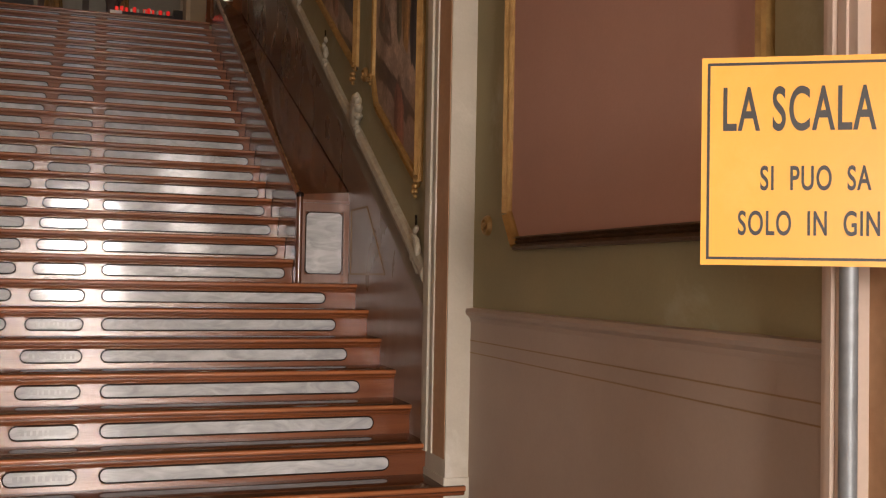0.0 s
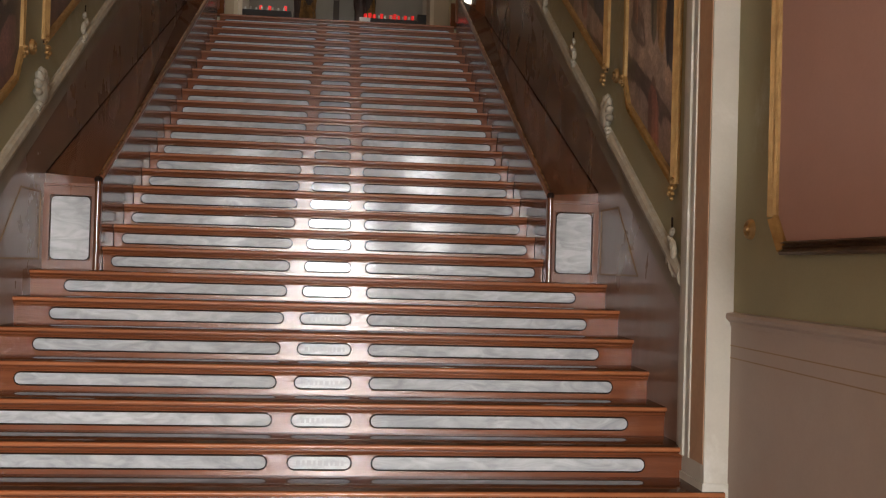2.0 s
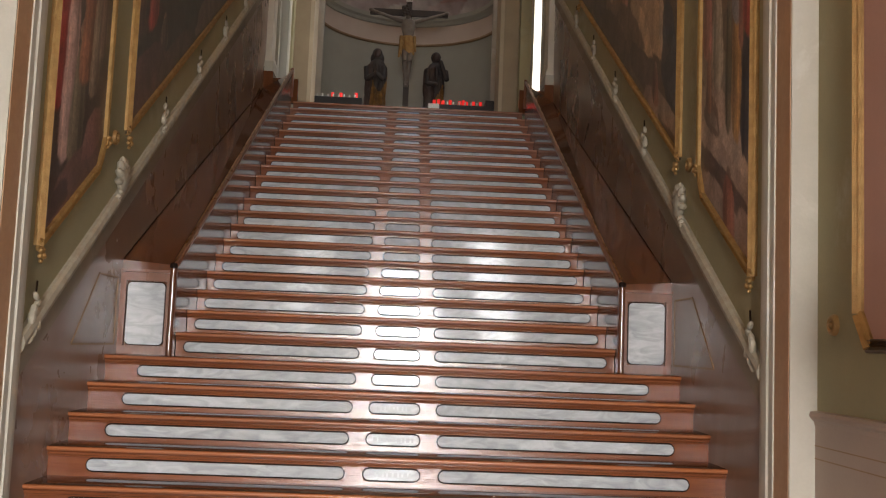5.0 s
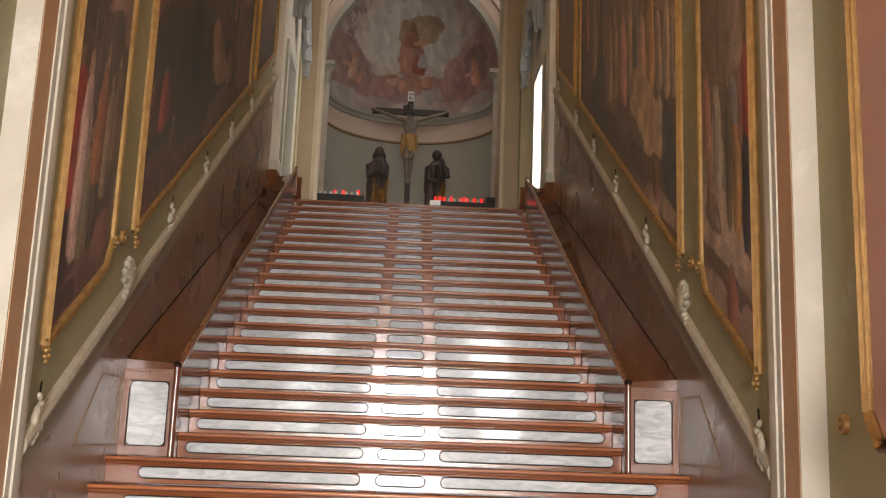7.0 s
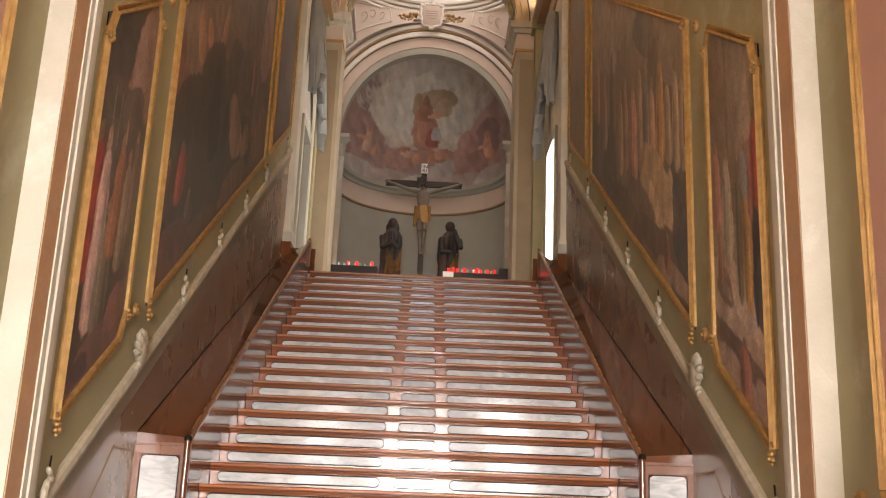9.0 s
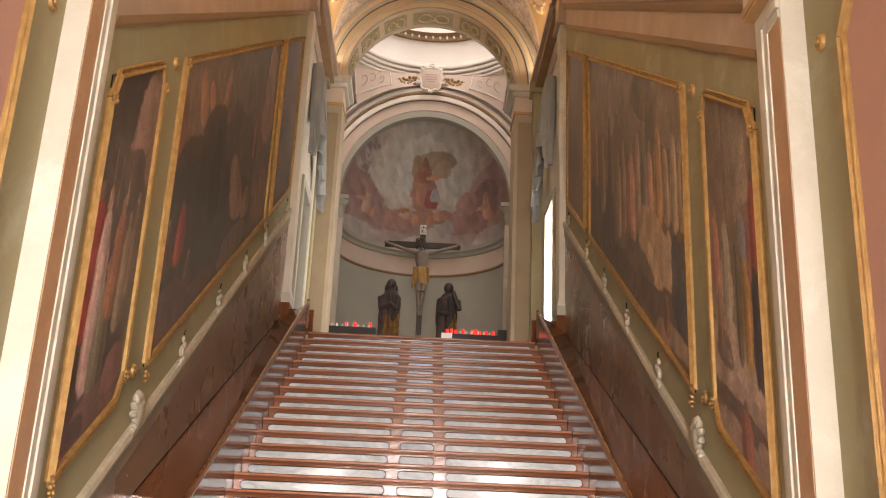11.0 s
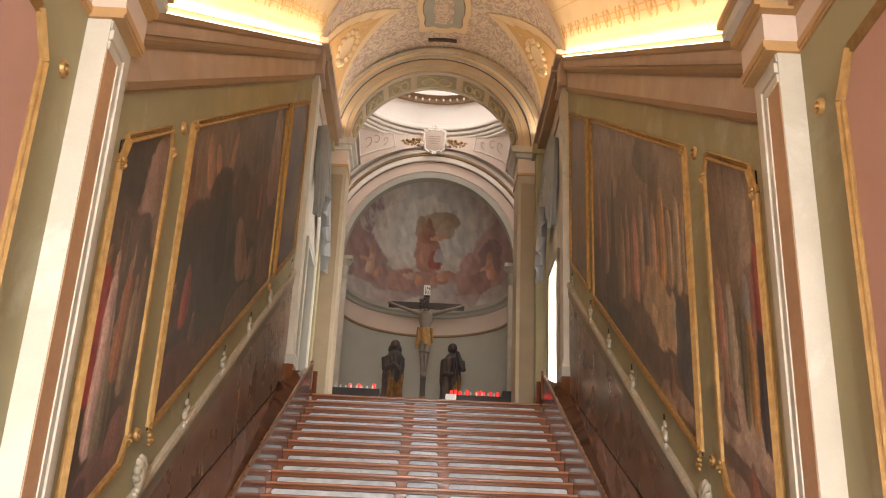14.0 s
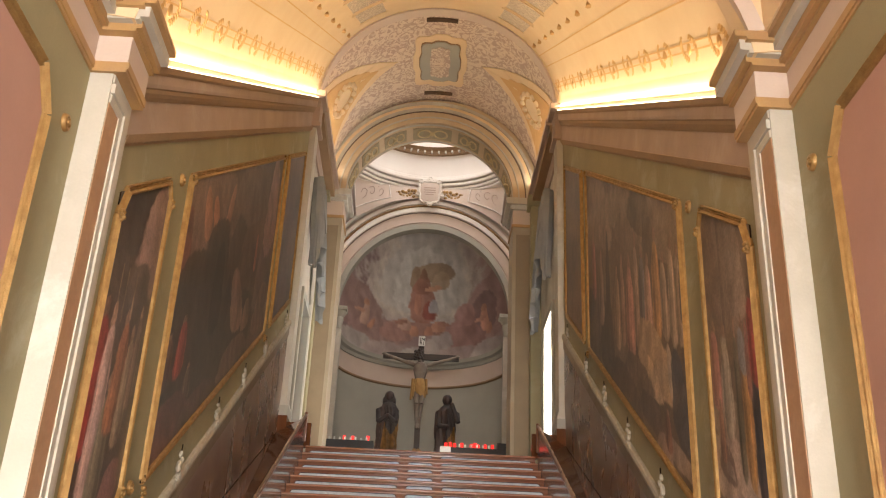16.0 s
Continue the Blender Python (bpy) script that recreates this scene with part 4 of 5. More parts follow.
# ---- landing bay ----
BAY = 1.90
for s, side in ((-1, "west"), (1, "east")):
    p = thing("landing_pilaster", "pale pilaster with grey plinth at the head of the stairs", "pilaster", "landing pilasters", "structure")
    part("shaft", boxes((s * 1.80, s * (WALL + 0.4), END - 0.18, END + 0.14, 5.017, ZS - 0.62)), CREAM, p)
    part("base_moulding", boxes((s * 1.775, s * (WALL + 0.4), END - 0.21, END + 0.17, 4.997, 5.047), (s * 1.785, s * (WALL + 0.4), END - 0.20, END + 0.16, 5.047, 5.087)), CREAM, p)
    part("plinth", boxes((s * 1.765, s * (WALL + 0.4), END - 0.24, END + 0.19, 4.861, 4.997)), GREY, p, "grey stone plinth")
    part("plinth_casing", boxes((s * 1.76, s * (WALL + 0.4), END - 0.25, END + 0.2, 4.3, 4.861)), WOOD_DARK, p, "dark polished wooden casing below the plinth")
    part("capital", boxes((s * 1.74, s * (WALL + 0.4), END - 0.24, END + 0.2, ZS - 0.62, ZS - 0.56), (s * 1.70, s * (WALL + 0.4), END - 0.28, END + 0.24, ZS - 0.12, ZS - 0.02), (s * 1.77, s * (WALL + 0.4), END - 0.2, END + 0.16, ZS - 0.56, ZS - 0.12)), MAUVE, p)
    # bay wall with a doorway
    structure("bay_wall_" + side, boxes((s * BAY, s * (BAY + 0.3), END + 0.14, 9.45, TOP_Z, ZS + 1.9), (s * BAY, s * (BAY + 0.3), 10.35, BAY_END, TOP_Z, ZS + 1.9), (s * BAY, s * (BAY + 0.3), 9.45, 10.35, 7.0, ZS + 1.9)), CREAM, "pale wall of the landing with a tall doorway")
    d = thing("door_casing", "moulded grey casing round the side doorway", "door casing", "door casings", "structure")
    for n_, row in (("jamb", (s * (BAY - 0.05), s * (BAY + 0.3), 9.33, 9.47, TOP_Z, 7.1)), ("jamb", (s * (BAY - 0.05), s * (BAY + 0.3), 10.33, 10.47, TOP_Z, 7.1)), ("lintel", (s * (BAY - 0.048), s * (BAY + 0.298), 9.472, 10.328, 6.98, 7.1))):
        part(n_, boxes(row), GREY, d)
    # stone drapery over the doorway
    v = thing("drapery_canopy", "grey sculpted drapery hanging over the side doorway", "drapery", "drapery canopies")
    for name_, ya_, yb_, low0, low1 in (("swag", 8.85, 9.75, 7.2, 8.2), ("swag", 9.75, 10.75, 8.2, 7.0)):
        rows_d = []
        for jj in range(13):
            q_ = jj / 12
            row_d = []
            for ii in range(41):
                w_ = ii / 40
                yy = 9.8 + (ya_ + (yb_ - ya_) * w_ - 9.8) * (0.35 + 0.65 * q_ ** 0.7)
                zz = 9.05 + (low0 + (low1 - low0) * w_ - 9.05) * q_ + 0.04 * math.sin(w_ * 40) * q_
                out = 0.10 + 0.10 * q_ + 0.045 * math.sin(w_ * 30 + 1.5 * q_) + 0.02 * math.sin(w_ * 71)
                row_d.append((yy, zz, out))
            rows_d.append(row_d)
        bm = bmesh.new()
        skin = [[[bm.verts.new((s * (BAY - o_ + dd), yy, zz)) for yy, zz, o_ in row_d] for row_d in rows_d] for dd in (0.0, 0.04)]
        for sk in skin:
            for jj in range(12):
                for ii in range(40):
                    bm.faces.new((sk[jj][ii], sk[jj][ii + 1], sk[jj + 1][ii + 1], sk[jj + 1][ii]))
        for ii in range(40):
            bm.faces.new((skin[0][12][ii], skin[0][12][ii + 1], skin[1][12][ii + 1], skin[1][12][ii]))
        part(name_, bm, DRAPE, v, smooth=True)
    # raking soffit corner pieces and bay cornice
    c = thing("bay_cornice", "brown and mauve cornice along the landing", "cornice", "landing cornices", "structure")
    for n_, mat, o, z0, z1 in (("architrave", MAUVE, 0.03, ZS - 0.6, ZS - 0.5), ("frieze", MAUVE, 0.02, ZS - 0.5, ZS - 0.28), ("corona", MOULD_BROWN, 0.16, ZS - 0.28, ZS - 0.16), ("crown_moulding", MAUVE, 0.22, ZS - 0.16, ZS - 0.06)):
        part(n_, boxes((s * (BAY - o), s * (BAY + 0.3), END + 0.14, BAY_END, z0, z1)), mat, c)
    # pier of the chapel arch
    p = thing("arch_pier", "tall ochre and cream pier carrying the chapel arch", "pier", "arch piers", "structure")
    zp = 9.78
    part("shaft", boxes((s * 1.50, s * 2.3, BAY_END, CHAPEL, TOP_Z, zp - 0.55)), PIER, p)
    part("face_panel", boxes((s * 1.56, s * 1.80, BAY_END - 0.012, BAY_END + 0.01, TOP_Z + 0.3, zp - 0.7)), TAN_PALE, p, "tan painted panel on the pier")
    part("neck", boxes((s * 1.48, s * 2.3, BAY_END - 0.02, CHAPEL + 0.02, zp - 0.55, zp - 0.50)), GOLD_PAINT, p)
    part("frieze", boxes((s * 1.50, s * 2.3, BAY_END, CHAPEL, zp - 0.50, zp - 0.22)), PALE_PINK, p)
    part("capital", boxes((s * 1.45, s * 2.3, BAY_END - 0.06, CHAPEL + 0.06, zp - 0.22, zp - 0.14), (s * 1.38, s * 2.3, BAY_END - 0.12, CHAPEL + 0.12, zp - 0.14, zp - 0.02)), CREAM, p)
    part("outer_pilaster", boxes((s * 1.80, s * 2.2, BAY_END - 0.25, BAY_END, TOP_Z, zp - 0.1), (s * 1.74, s * 2.2, BAY_END - 0.31, BAY_END, zp - 0.25, zp - 0.05)), OLIVE, p)
    # daylight outside the doorways is closed off by a small lobby
    structure("lobby_" + side, boxes((s * 3.0, s * 3.1, 8.4, 11.4, TOP_Z - 0.3, 8), (s * 2.2, s * 3.1, 8.4, 8.6, TOP_Z - 0.3, 8), (s * 2.2, s * 3.1, 11.2, 11.4, TOP_Z - 0.3, 8), (s * 2.2, s * 3.1, 8.4, 11.4, 8, 8.1)), GREY, "plain grey side lobby")

# bay vault with lunettes
structure("ceiling_landing", half_tube(bmesh.new(), RV + 0.03, ZS, END + 0.1, BAY_END), VAULT_MAUVE, "mauve vault with scrollwork over the landing", True)
structure("bay_upper_wall", boxes((RV, 2.2, END + 0.1, BAY_END, ZS - 0.1, ZS + 2.2), (-2.2, -RV, END + 0.1, BAY_END, ZS - 0.1, ZS + 2.2)), VAULT)


def bay_point(a, y, lift):
    r = RV + 0.03 - lift
    return Vector((r * math.cos(a), y, ZS + r * math.sin(a)))


def bay_patch(bm, outline, lift):
    """A flat-edged shape that follows the bay vault: outline of (angle in degrees, y)."""
    cx = sum(a for a, _ in outline) / len(outline)
    cy = sum(b for _, b in outline) / len(outline)
    rings = [[bm.verts.new(bay_point(radians(cx + (a - cx) * k), cy + (y - cy) * k, lift if j else lift - 0.012)) for a, y in outline] for j, k in enumerate((1.0, 0.995, 0.66, 0.33))]
    n = len(outline)
    for p_, q_ in zip(rings, rings[1:]):
        for i in range(n):
            bm.faces.new((p_[i], p_[(i + 1) % n], q_[(i + 1) % n], q_[i]))
    bm.faces.new(rings[-1])


def edge(points, step=6):
    out = []
    for (a, b), (c, d) in zip(points, points[1:] + points[:1]):
        out += [(a + (c - a) * i / step, b + (d - b) * i / step) for i in range(step)]
    return out


lun = thing("vault_lunettes", "yellow groins with orange triangular panels on the landing vault", "decoration", kind="structure")
for s in (-1, 1):
    f = (lambda d: d) if s > 0 else (lambda d: 180 - d)
    bm = bmesh.new()
    bay_patch(bm, edge([(f(2), END + 0.2), (f(2), BAY_END - 0.05), (f(67), (END + BAY_END) / 2)]), 0.02)
    part("groin", bm, VAULT, lun, "yellow triangular groin")
    bm = bmesh.new()
    bay_patch(bm, edge([(f(12), END + 0.55), (f(12), BAY_END - 0.45), (f(56), (END + BAY_END) / 2)]), 0.036)
    part("triangle_panel", bm, VAULT_DEEP, lun, "orange triangular panel")
    bm = bmesh.new()
    bay_patch(bm, [(f(29 + 6.5 * math.cos(t_)), (END + BAY_END) / 2 + 0.2 * math.sin(t_)) for t_ in [i * math.pi / 8 for i in range(16)]], 0.052)
    part("medallion", bm, VAULT, lun, "pale round cartouche")
    bm = bmesh.new()
    for i in range(14):
        t_ = i * math.pi / 7
        c = bay_point(radians(f(29 + 9.5 * math.cos(t_))), (END + BAY_END) / 2 + 0.3 * math.sin(t_), 0.045)
        bmesh.ops.create_uvsphere(bm, u_segments=8, v_segments=5, radius=0.055, matrix=Matrix.Translation(c))
    part("scroll_border", bm, VAULT, lun, "", True)
med = thing("vault_medallion", "grey lobed medallion with a pale moulded border on the vault", "medallion", kind="structure")
MY = (END + BAY_END) / 2 + 0.1


def lobed(k, ka=15.5, ky=0.76):
    pts = []
    for i in range(56):
        t_ = 2 * math.pi * i / 56
        w = 1 - 0.09 * math.cos(4 * t_) + 0.06 * math.cos(8 * t_) - 0.03 * math.cos(12 * t_)
        pts.append((90 + ka * k * w * math.cos(t_), MY + ky * k * w * math.sin(t_)))
    return pts


for name, k, mat, lift in (("outer_border", 1.0, VAULT, 0.03), ("inner_line", 0.78, MOULD_BROWN, 0.043), ("field", 0.75, GREY, 0.056), ("painted_shape", 0.38, VAULT_MAUVE, 0.069)):
    bm = bmesh.new()
    bay_patch(bm, lobed(k, ky=0.82 if name != "painted_shape" else 1.25), lift)
    part(name, bm, mat, med)
bm = bmesh.new()
for yy in (END + 0.32, BAY_END - 0.28):
    bay_patch(bm, edge([(82, yy - 0.05), (98, yy - 0.05), (98, yy + 0.05), (82, yy + 0.05)], 4), 0.03)
part("small_tablet", bm, GOLD_DARK, med, "dark red tablets")

# chapel arch with painted coffers on its soffit
before_chapel = set(bpy.data.objects)
ZA, RA = 9.78, 1.50
arch = thing("chapel_arch", "moulded cream arch with painted panels on its underside", "arch", kind="structure")
part("ring", half_tube(bmesh.new(), RA, ZA, BAY_END, CHAPEL, 0, 1.0), ARCH_TAN, arch, smooth=True)
for k, (o, w, out, mat) in enumerate(((0.0, 0.09, 0.02, ARCH_TAN), (0.09, 0.022, 0.045, CREAM), (0.112, 0.10, 0.03, ARCH_TAN), (0.212, 0.016, 0.05, SHADE_LINE), (0.228, 0.05, 0.085, CREAM), (0.278, 0.07, 0.06, VAULT), (0.348, 0.05, 0.10, CREAM))):
    part("arch_moulding", half_tube(bmesh.new(), RA + o, ZA, BAY_END - out, BAY_END + 0.05, 0, w), mat, arch, smooth=True)
part("inner_edge", half_tube(bmesh.new(), RA - 0.012, ZA, BAY_END + 0.04, BAY_END + 0.075, 0, 0.03), CREAM, arch, smooth=True)
part("inner_edge", half_tube(bmesh.new(), RA - 0.012, ZA, CHAPEL - 0.075, CHAPEL - 0.04, 0, 0.03), CREAM, arch, smooth=True)
for a0, a1 in ((10, 27), (32, 49), (54, 71), (76, 104), (109, 126), (131, 148), (153, 170)):
    bm = half_tube(bmesh.new(), RA - 0.018, ZA, BAY_END + 0.16, CHAPEL - 0.16, 0, 0.03, 8, radians(a0), radians(a1))
    panel = part("soffit_panel", bm, SOFFIT, arch, "olive painted soffit panel")
    bm = bmesh.new()
    mid, half_a, ym = (a0 + a1) / 2, (a1 - a0) / 2, (BAY_END + CHAPEL) / 2
    for side_ in (-1, 1):
        for i in range(16):
            t_ = 2 * math.pi * i / 16
            u_ = 2 * math.pi * (i + 1) / 16
            pt_ = lambda q: (radians(mid + side_ * half_a * (0.42 + 0.34 * math.cos(q))), ym + 0.13 * math.sin(q))
            (aa, ya_), (ab, yb_) = pt_(t_), pt_(u_)
            r_ = RA - 0.022
            rod(bm, (r_ * math.cos(aa), ya_, ZA + r_ * math.sin(aa)), (r_ * math.cos(ab), yb_, ZA + r_ * math.sin(ab)), 0.018, 5)
    bmesh.ops.create_uvsphere(bm, u_segments=8, v_segments=5, radius=0.05, matrix=Matrix.Translation(((RA - 0.02) * math.cos(radians(mid)), ym, ZA + (RA - 0.02) * math.sin(radians(mid)))))
    part("soffit_ornament", bm, SOFFIT_SCROLL, panel, "ochre scrolled ornament")

# ---- domed chapel ----
CX = 2.3
CY = 13.45
ZR = 12.16
# east side has an added opening, out of view, for the chapel fill lamp
structure("chapel_walls", boxes((CX, CX + 0.3, CHAPEL - 0.1, 12.6, TOP_Z, 13), (CX, CX + 0.3, 13.8, APSE + 0.3, TOP_Z, 13), (CX, CX + 0.3, 12.6, 13.8, TOP_Z, 8.4), (CX, CX + 0.3, 12.6, 13.8, 10.8, 13), (-CX - 0.3, -CX, CHAPEL - 0.1, APSE + 0.3, TOP_Z, 13)), PALE_PINK, "pale pink walls of the domed chapel")
# wall over the apse arch, with its arched opening
APSE_Z, APSE_TALL = 9.05, 2.05
bm = bmesh.new()
N = 32
inner = [(R_APSE * math.cos(math.pi * i / N), APSE_Z + APSE_TALL * math.sin(math.pi * i / N)) for i in range(N + 1)]
outer = [(2.4 * math.copysign(1, math.cos(math.pi * i / N)) if abs(math.cos(math.pi * i / N)) > 0.6 else 2.4 * math.cos(math.pi * i / N) / 0.6, 12.2 if 0.6 >= abs(math.cos(math.pi * i / N)) else APSE_Z + (12.2 - APSE_Z) * math.sin(math.pi * i / N) / 0.8) for i in range(N + 1)]
rows_ = []
for y in (APSE, APSE + 0.25):
    rows_.append([[bm.verts.new((x, y, z)) for x, z in ring] for ring in (inner, outer)])
for i in range(N):
    for q in rows_:
        bm.faces.new((q[0][i], q[0][i + 1], q[1][i + 1], q[1][i]))
    bm.faces.new((rows_[0][0][i], rows_[0][0][i + 1], rows_[1][0][i + 1], rows_[1][0][i]))
box(bm, R_APSE, 2.4, APSE, APSE + 0.25, TOP_Z, APSE_Z), box(bm, -2.4, -R_APSE, APSE, APSE + 0.25, TOP_Z, APSE_Z)
structure("wall_north", bm, PALE_PINK, "pale pink wall pierced by the apse arch")


def arch_band(bm, r0, r1, z, y0, y1, tall=1.0, seg=32):
    pts = [(r0, 0.0), (r1, 0.0)]
    st = []
    for i in range(seg + 1):
        a = math.pi * i / seg
        st.append(a)
    rings = [[bm.verts.new((r * math.cos(a), y, z + r * tall * math.sin(a))) for r, y in ((r0, y1), (r0, y0), (r1, y0), (r1, y1))] for a in st]
    for p_, q_ in zip(rings, rings[1:]):
        for i in range(4):
            bm.faces.new((p_[i], p_[(i + 1) % 4], q_[(i + 1) % 4], q_[i]))
    bm.faces.new(rings[0]), bm.faces.new(list(reversed(rings[-1])))
    return bm


arch2 = thing("apse_arch", "pale arch with white mouldings and gilt beads over the apse", "arch", kind="structure")
k2 = APSE_TALL / R_APSE
part("soffit_band", arch_band(bmesh.new(), R_APSE - 0.015, R_APSE + 0.10, APSE_Z, APSE - 0.02, APSE + 0.2, k2), GREY, arch2, smooth=True)
part("wide_band", arch_band(bmesh.new(), R_APSE + 0.12, R_APSE + 0.34, APSE_Z, APSE - 0.03, APSE + 0.02, k2), PALE_PINK, arch2, smooth=True)
part("white_moulding", arch_band(bmesh.new(), R_APSE + 0.34, R_APSE + 0.43, APSE_Z, APSE - 0.10, APSE + 0.02, k2), WHITE, arch2, smooth=True)
part("rope_moulding", arch_band(bmesh.new(), R_APSE + 0.455, R_APSE + 0.475, APSE_Z, APSE - 0.105, APSE + 0.02, k2), GOLD_PAINT, arch2, "thin gilt rope moulding", True)
part("shadow_line", arch_band(bmesh.new(), R_APSE + 0.325, R_APSE + 0.340, APSE_Z, APSE - 0.045, APSE + 0.02, k2), SHADE_LINE, arch2, smooth=True)
part("outer_moulding", arch_band(bmesh.new(), R_APSE + 0.50, R_APSE + 0.57, APSE_Z, APSE - 0.12, APSE + 0.02, k2), WHITE, arch2, smooth=True)
part("groin_moulding", arch_band(bmesh.new(), R_APSE + 0.66, R_APSE + 0.70, APSE_Z, APSE - 0.16, APSE + 0.02, k2), WHITE, arch2, smooth=True)
part("groin_edge", arch_band(bmesh.new(), R_APSE + 0.74, R_APSE + 0.76, APSE_Z, APSE - 0.16, APSE + 0.02, k2), MAUVE, arch2, smooth=True)
# pendentives under the dome ring
for s in (-1, 1):
    bm = bmesh.new()
    vs = []
    for i in range(9):
        a = radians(90 - 40 * i / 8) if s > 0 else radians(90 + 40 * i / 8)
        vs.append(bm.verts.new(((R_APSE + 0.6) * math.cos(a), APSE - 0.14 - 0.02 * i, APSE_Z + (R_APSE + 0.6) * k2 * math.sin(a))))
    top = [bm.verts.new((2.2 * math.cos(a), CY + 2.0 * math.sin(a), ZR)) for a in [radians(90 - 50 * i / 8) if s > 0 else radians(90 + 50 * i / 8) for i in range(9)]]
    for i in range(8):
        bm.faces.new((vs[i], vs[i + 1], top[i + 1], top[i]))
    pend = structure("pendentive_" + ("east" if s > 0 else "west"), bm, PALE_PINK, "pink pendentive under the dome", True)
    lower, upper = [v_.co.copy() for v_ in pend.data.vertices[:9]], [v_.co.copy() for v_ in pend.data.vertices[9:18]]
    spot = lambda i, k: lower[i].lerp(upper[i], k) + Vector((0, -0.02, 0))
    line = [spot(i, 0.2) for i in range(4, 9)] + [spot(i, 0.8) for i in range(8, 3, -1)]
    bm = bmesh.new()
    for a_, b_ in zip(line, line[1:] + line[:1]):
        rod(bm, a_, b_, 0.013, 6)
    part("panel_moulding", bm, WHITE, pend, "white moulding round the scroll panel")
    for i, way in ((5, 1), (6, -1), (7, 1)):
        mid, bm = spot(i, 0.5), bmesh.new()
        size = (upper[i] - lower[i]).length * 0.2
        up, side_ = (upper[i] - lower[i]).normalized(), (lower[8] - lower[4]).normalized()
        curl = [mid + (side_ * math.cos(t_) + up * math.sin(t_) * way) * size * (0.15 + t_ / 8) for t_ in [k * 0.55 for k in range(15)]]
        for a_, b_ in zip(curl, curl[1:]):
            rod(bm, a_, b_, 0.007, 5)
        part("scroll_ornament", bm, MAUVE, pend, "mauve scroll")
dome = thing("dome", "white dome with moulded ring cornices and a bright lantern", "dome", kind="structure")
RD = 2.02
# thin dark rings paint the shade between the white ones
for r0, z0, h, mat in ((0.0, -0.16, 0.06, WHITE), (0.015, -0.10, 0.014, SHADE_LINE), (-0.04, -0.085, 0.07, WHITE), (-0.02, -0.015, 0.014, SHADE_LINE), (-0.09, 0.0, 0.075, WHITE), (-0.05, 0.075, 0.016, SHADE_LINE), (-0.14, 0.09, 0.085, WHITE), (-0.10, 0.175, 0.016, SHADE_LINE), (-0.07, 0.19, 0.06, WHITE)):
    q = RD + r0
    part("lower_ring", turn(bmesh.new(), [(RD + 0.25, z0), (q + 0.012, z0), (q, z0 + 0.25 * h), (q, z0 + 0.75 * h), (q + 0.012, z0 + h), (RD + 0.25, z0 + h)], (0, CY, ZR), 48), mat, dome, smooth=True)
part("cove", turn(bmesh.new(), [(RD, 0.24), (RD - 0.01, 0.5), (RD - 0.12, 0.78)], (0, CY, ZR), 48), WHITE, dome, smooth=True)
part("upper_ring", turn(bmesh.new(), [(RD, 0.74), (RD - 0.17, 0.76), (RD - 0.2, 0.82), (RD - 0.15, 0.85), (RD - 0.24, 0.92), (RD - 0.1, 0.96)], (0, CY, ZR), 48), MOULD_BROWN, dome, "brown dentilled ring", smooth=True)
bm = bmesh.new()
for i in range(72):
    a = 2 * math.pi * i / 72
    box(bm, -0.018, 0.018, -0.03, 0.03, 0, 0.05)
    m = Matrix.Translation(((RD - 0.21) * math.cos(a), CY + (RD - 0.21) * math.sin(a), ZR + 0.78)) @ Matrix.Rotation(a + math.pi / 2, 4, "Z")
    bmesh.ops.transform(bm, matrix=m, verts=list(bm.verts)[-8:])
part("dentils", bm, CREAM, dome)
part("shell", turn(bmesh.new(), [((RD - 0.1) * math.cos(t_), 0.95 + 1.5 * math.sin(t_)) for t_ in [radians(90 * i / 12) for i in range(9)]], (0, CY, ZR), 48), WHITE, dome, smooth=True)

# cartouche at the crown of the apse arch
ct = thing("cartouche", "white scrolled cartouche with gilt foliage over the apse arch", "cartouche")
ZC = 11.92
bm = bmesh.new()
pts = []
for i in range(36):
    t_ = 2 * math.pi * i / 36
    r = 0.25 * (1 - 0.11 * math.cos(4 * t_) + 0.05 * math.cos(8 * t_) + 0.05 * math.sin(3 * t_))
    pts.append((r * math.cos(t_), 1.15 * r * math.sin(t_)))
sweep(bm, pts, [lambda x, z: (x * 0.9, APSE - 0.20, ZC + z * 0.9), lambda x, z: (x, APSE - 0.185, ZC + z), lambda x, z: (x, APSE - 0.13, ZC + z)])
part("shield", bm, PALE_PINK, ct, "pale pink tablet", True)
bm = bmesh.new()
for i in range(36):
    (xa, za), (xb, zb) = pts[i], pts[(i + 1) % 36]
    rod(bm, (xa, APSE - 0.19, ZC + za), (xb, APSE - 0.19, ZC + zb), 0.026, 7)
for xa, za, ra in ((-0.2, 0.24, 0.06), (0.2, 0.24, 0.06), (-0.27, -0.08, 0.055), (0.27, -0.08, 0.055), (0.0, -0.3, 0.065), (0.0, 0.31, 0.06), (-0.14, -0.26, 0.04), (0.14, -0.26, 0.04)):
    turn(bm, [(0.0, 0.03), (ra * 0.5, 0.034), (ra * 0.6, 0.015), (ra * 0.85, 0.03), (ra, 0.0)], (0, 0, 0), 12)
    bmesh.ops.transform(bm, matrix=Matrix.Translation((xa, APSE - 0.19, ZC + za)) @ Matrix.Rotation(math.pi / 2, 4, "X"), verts=list(bm.verts)[-60:])
part("scrolled_border", bm, WHITE, ct, "white scrolled border", True)
bm = bmesh.new()
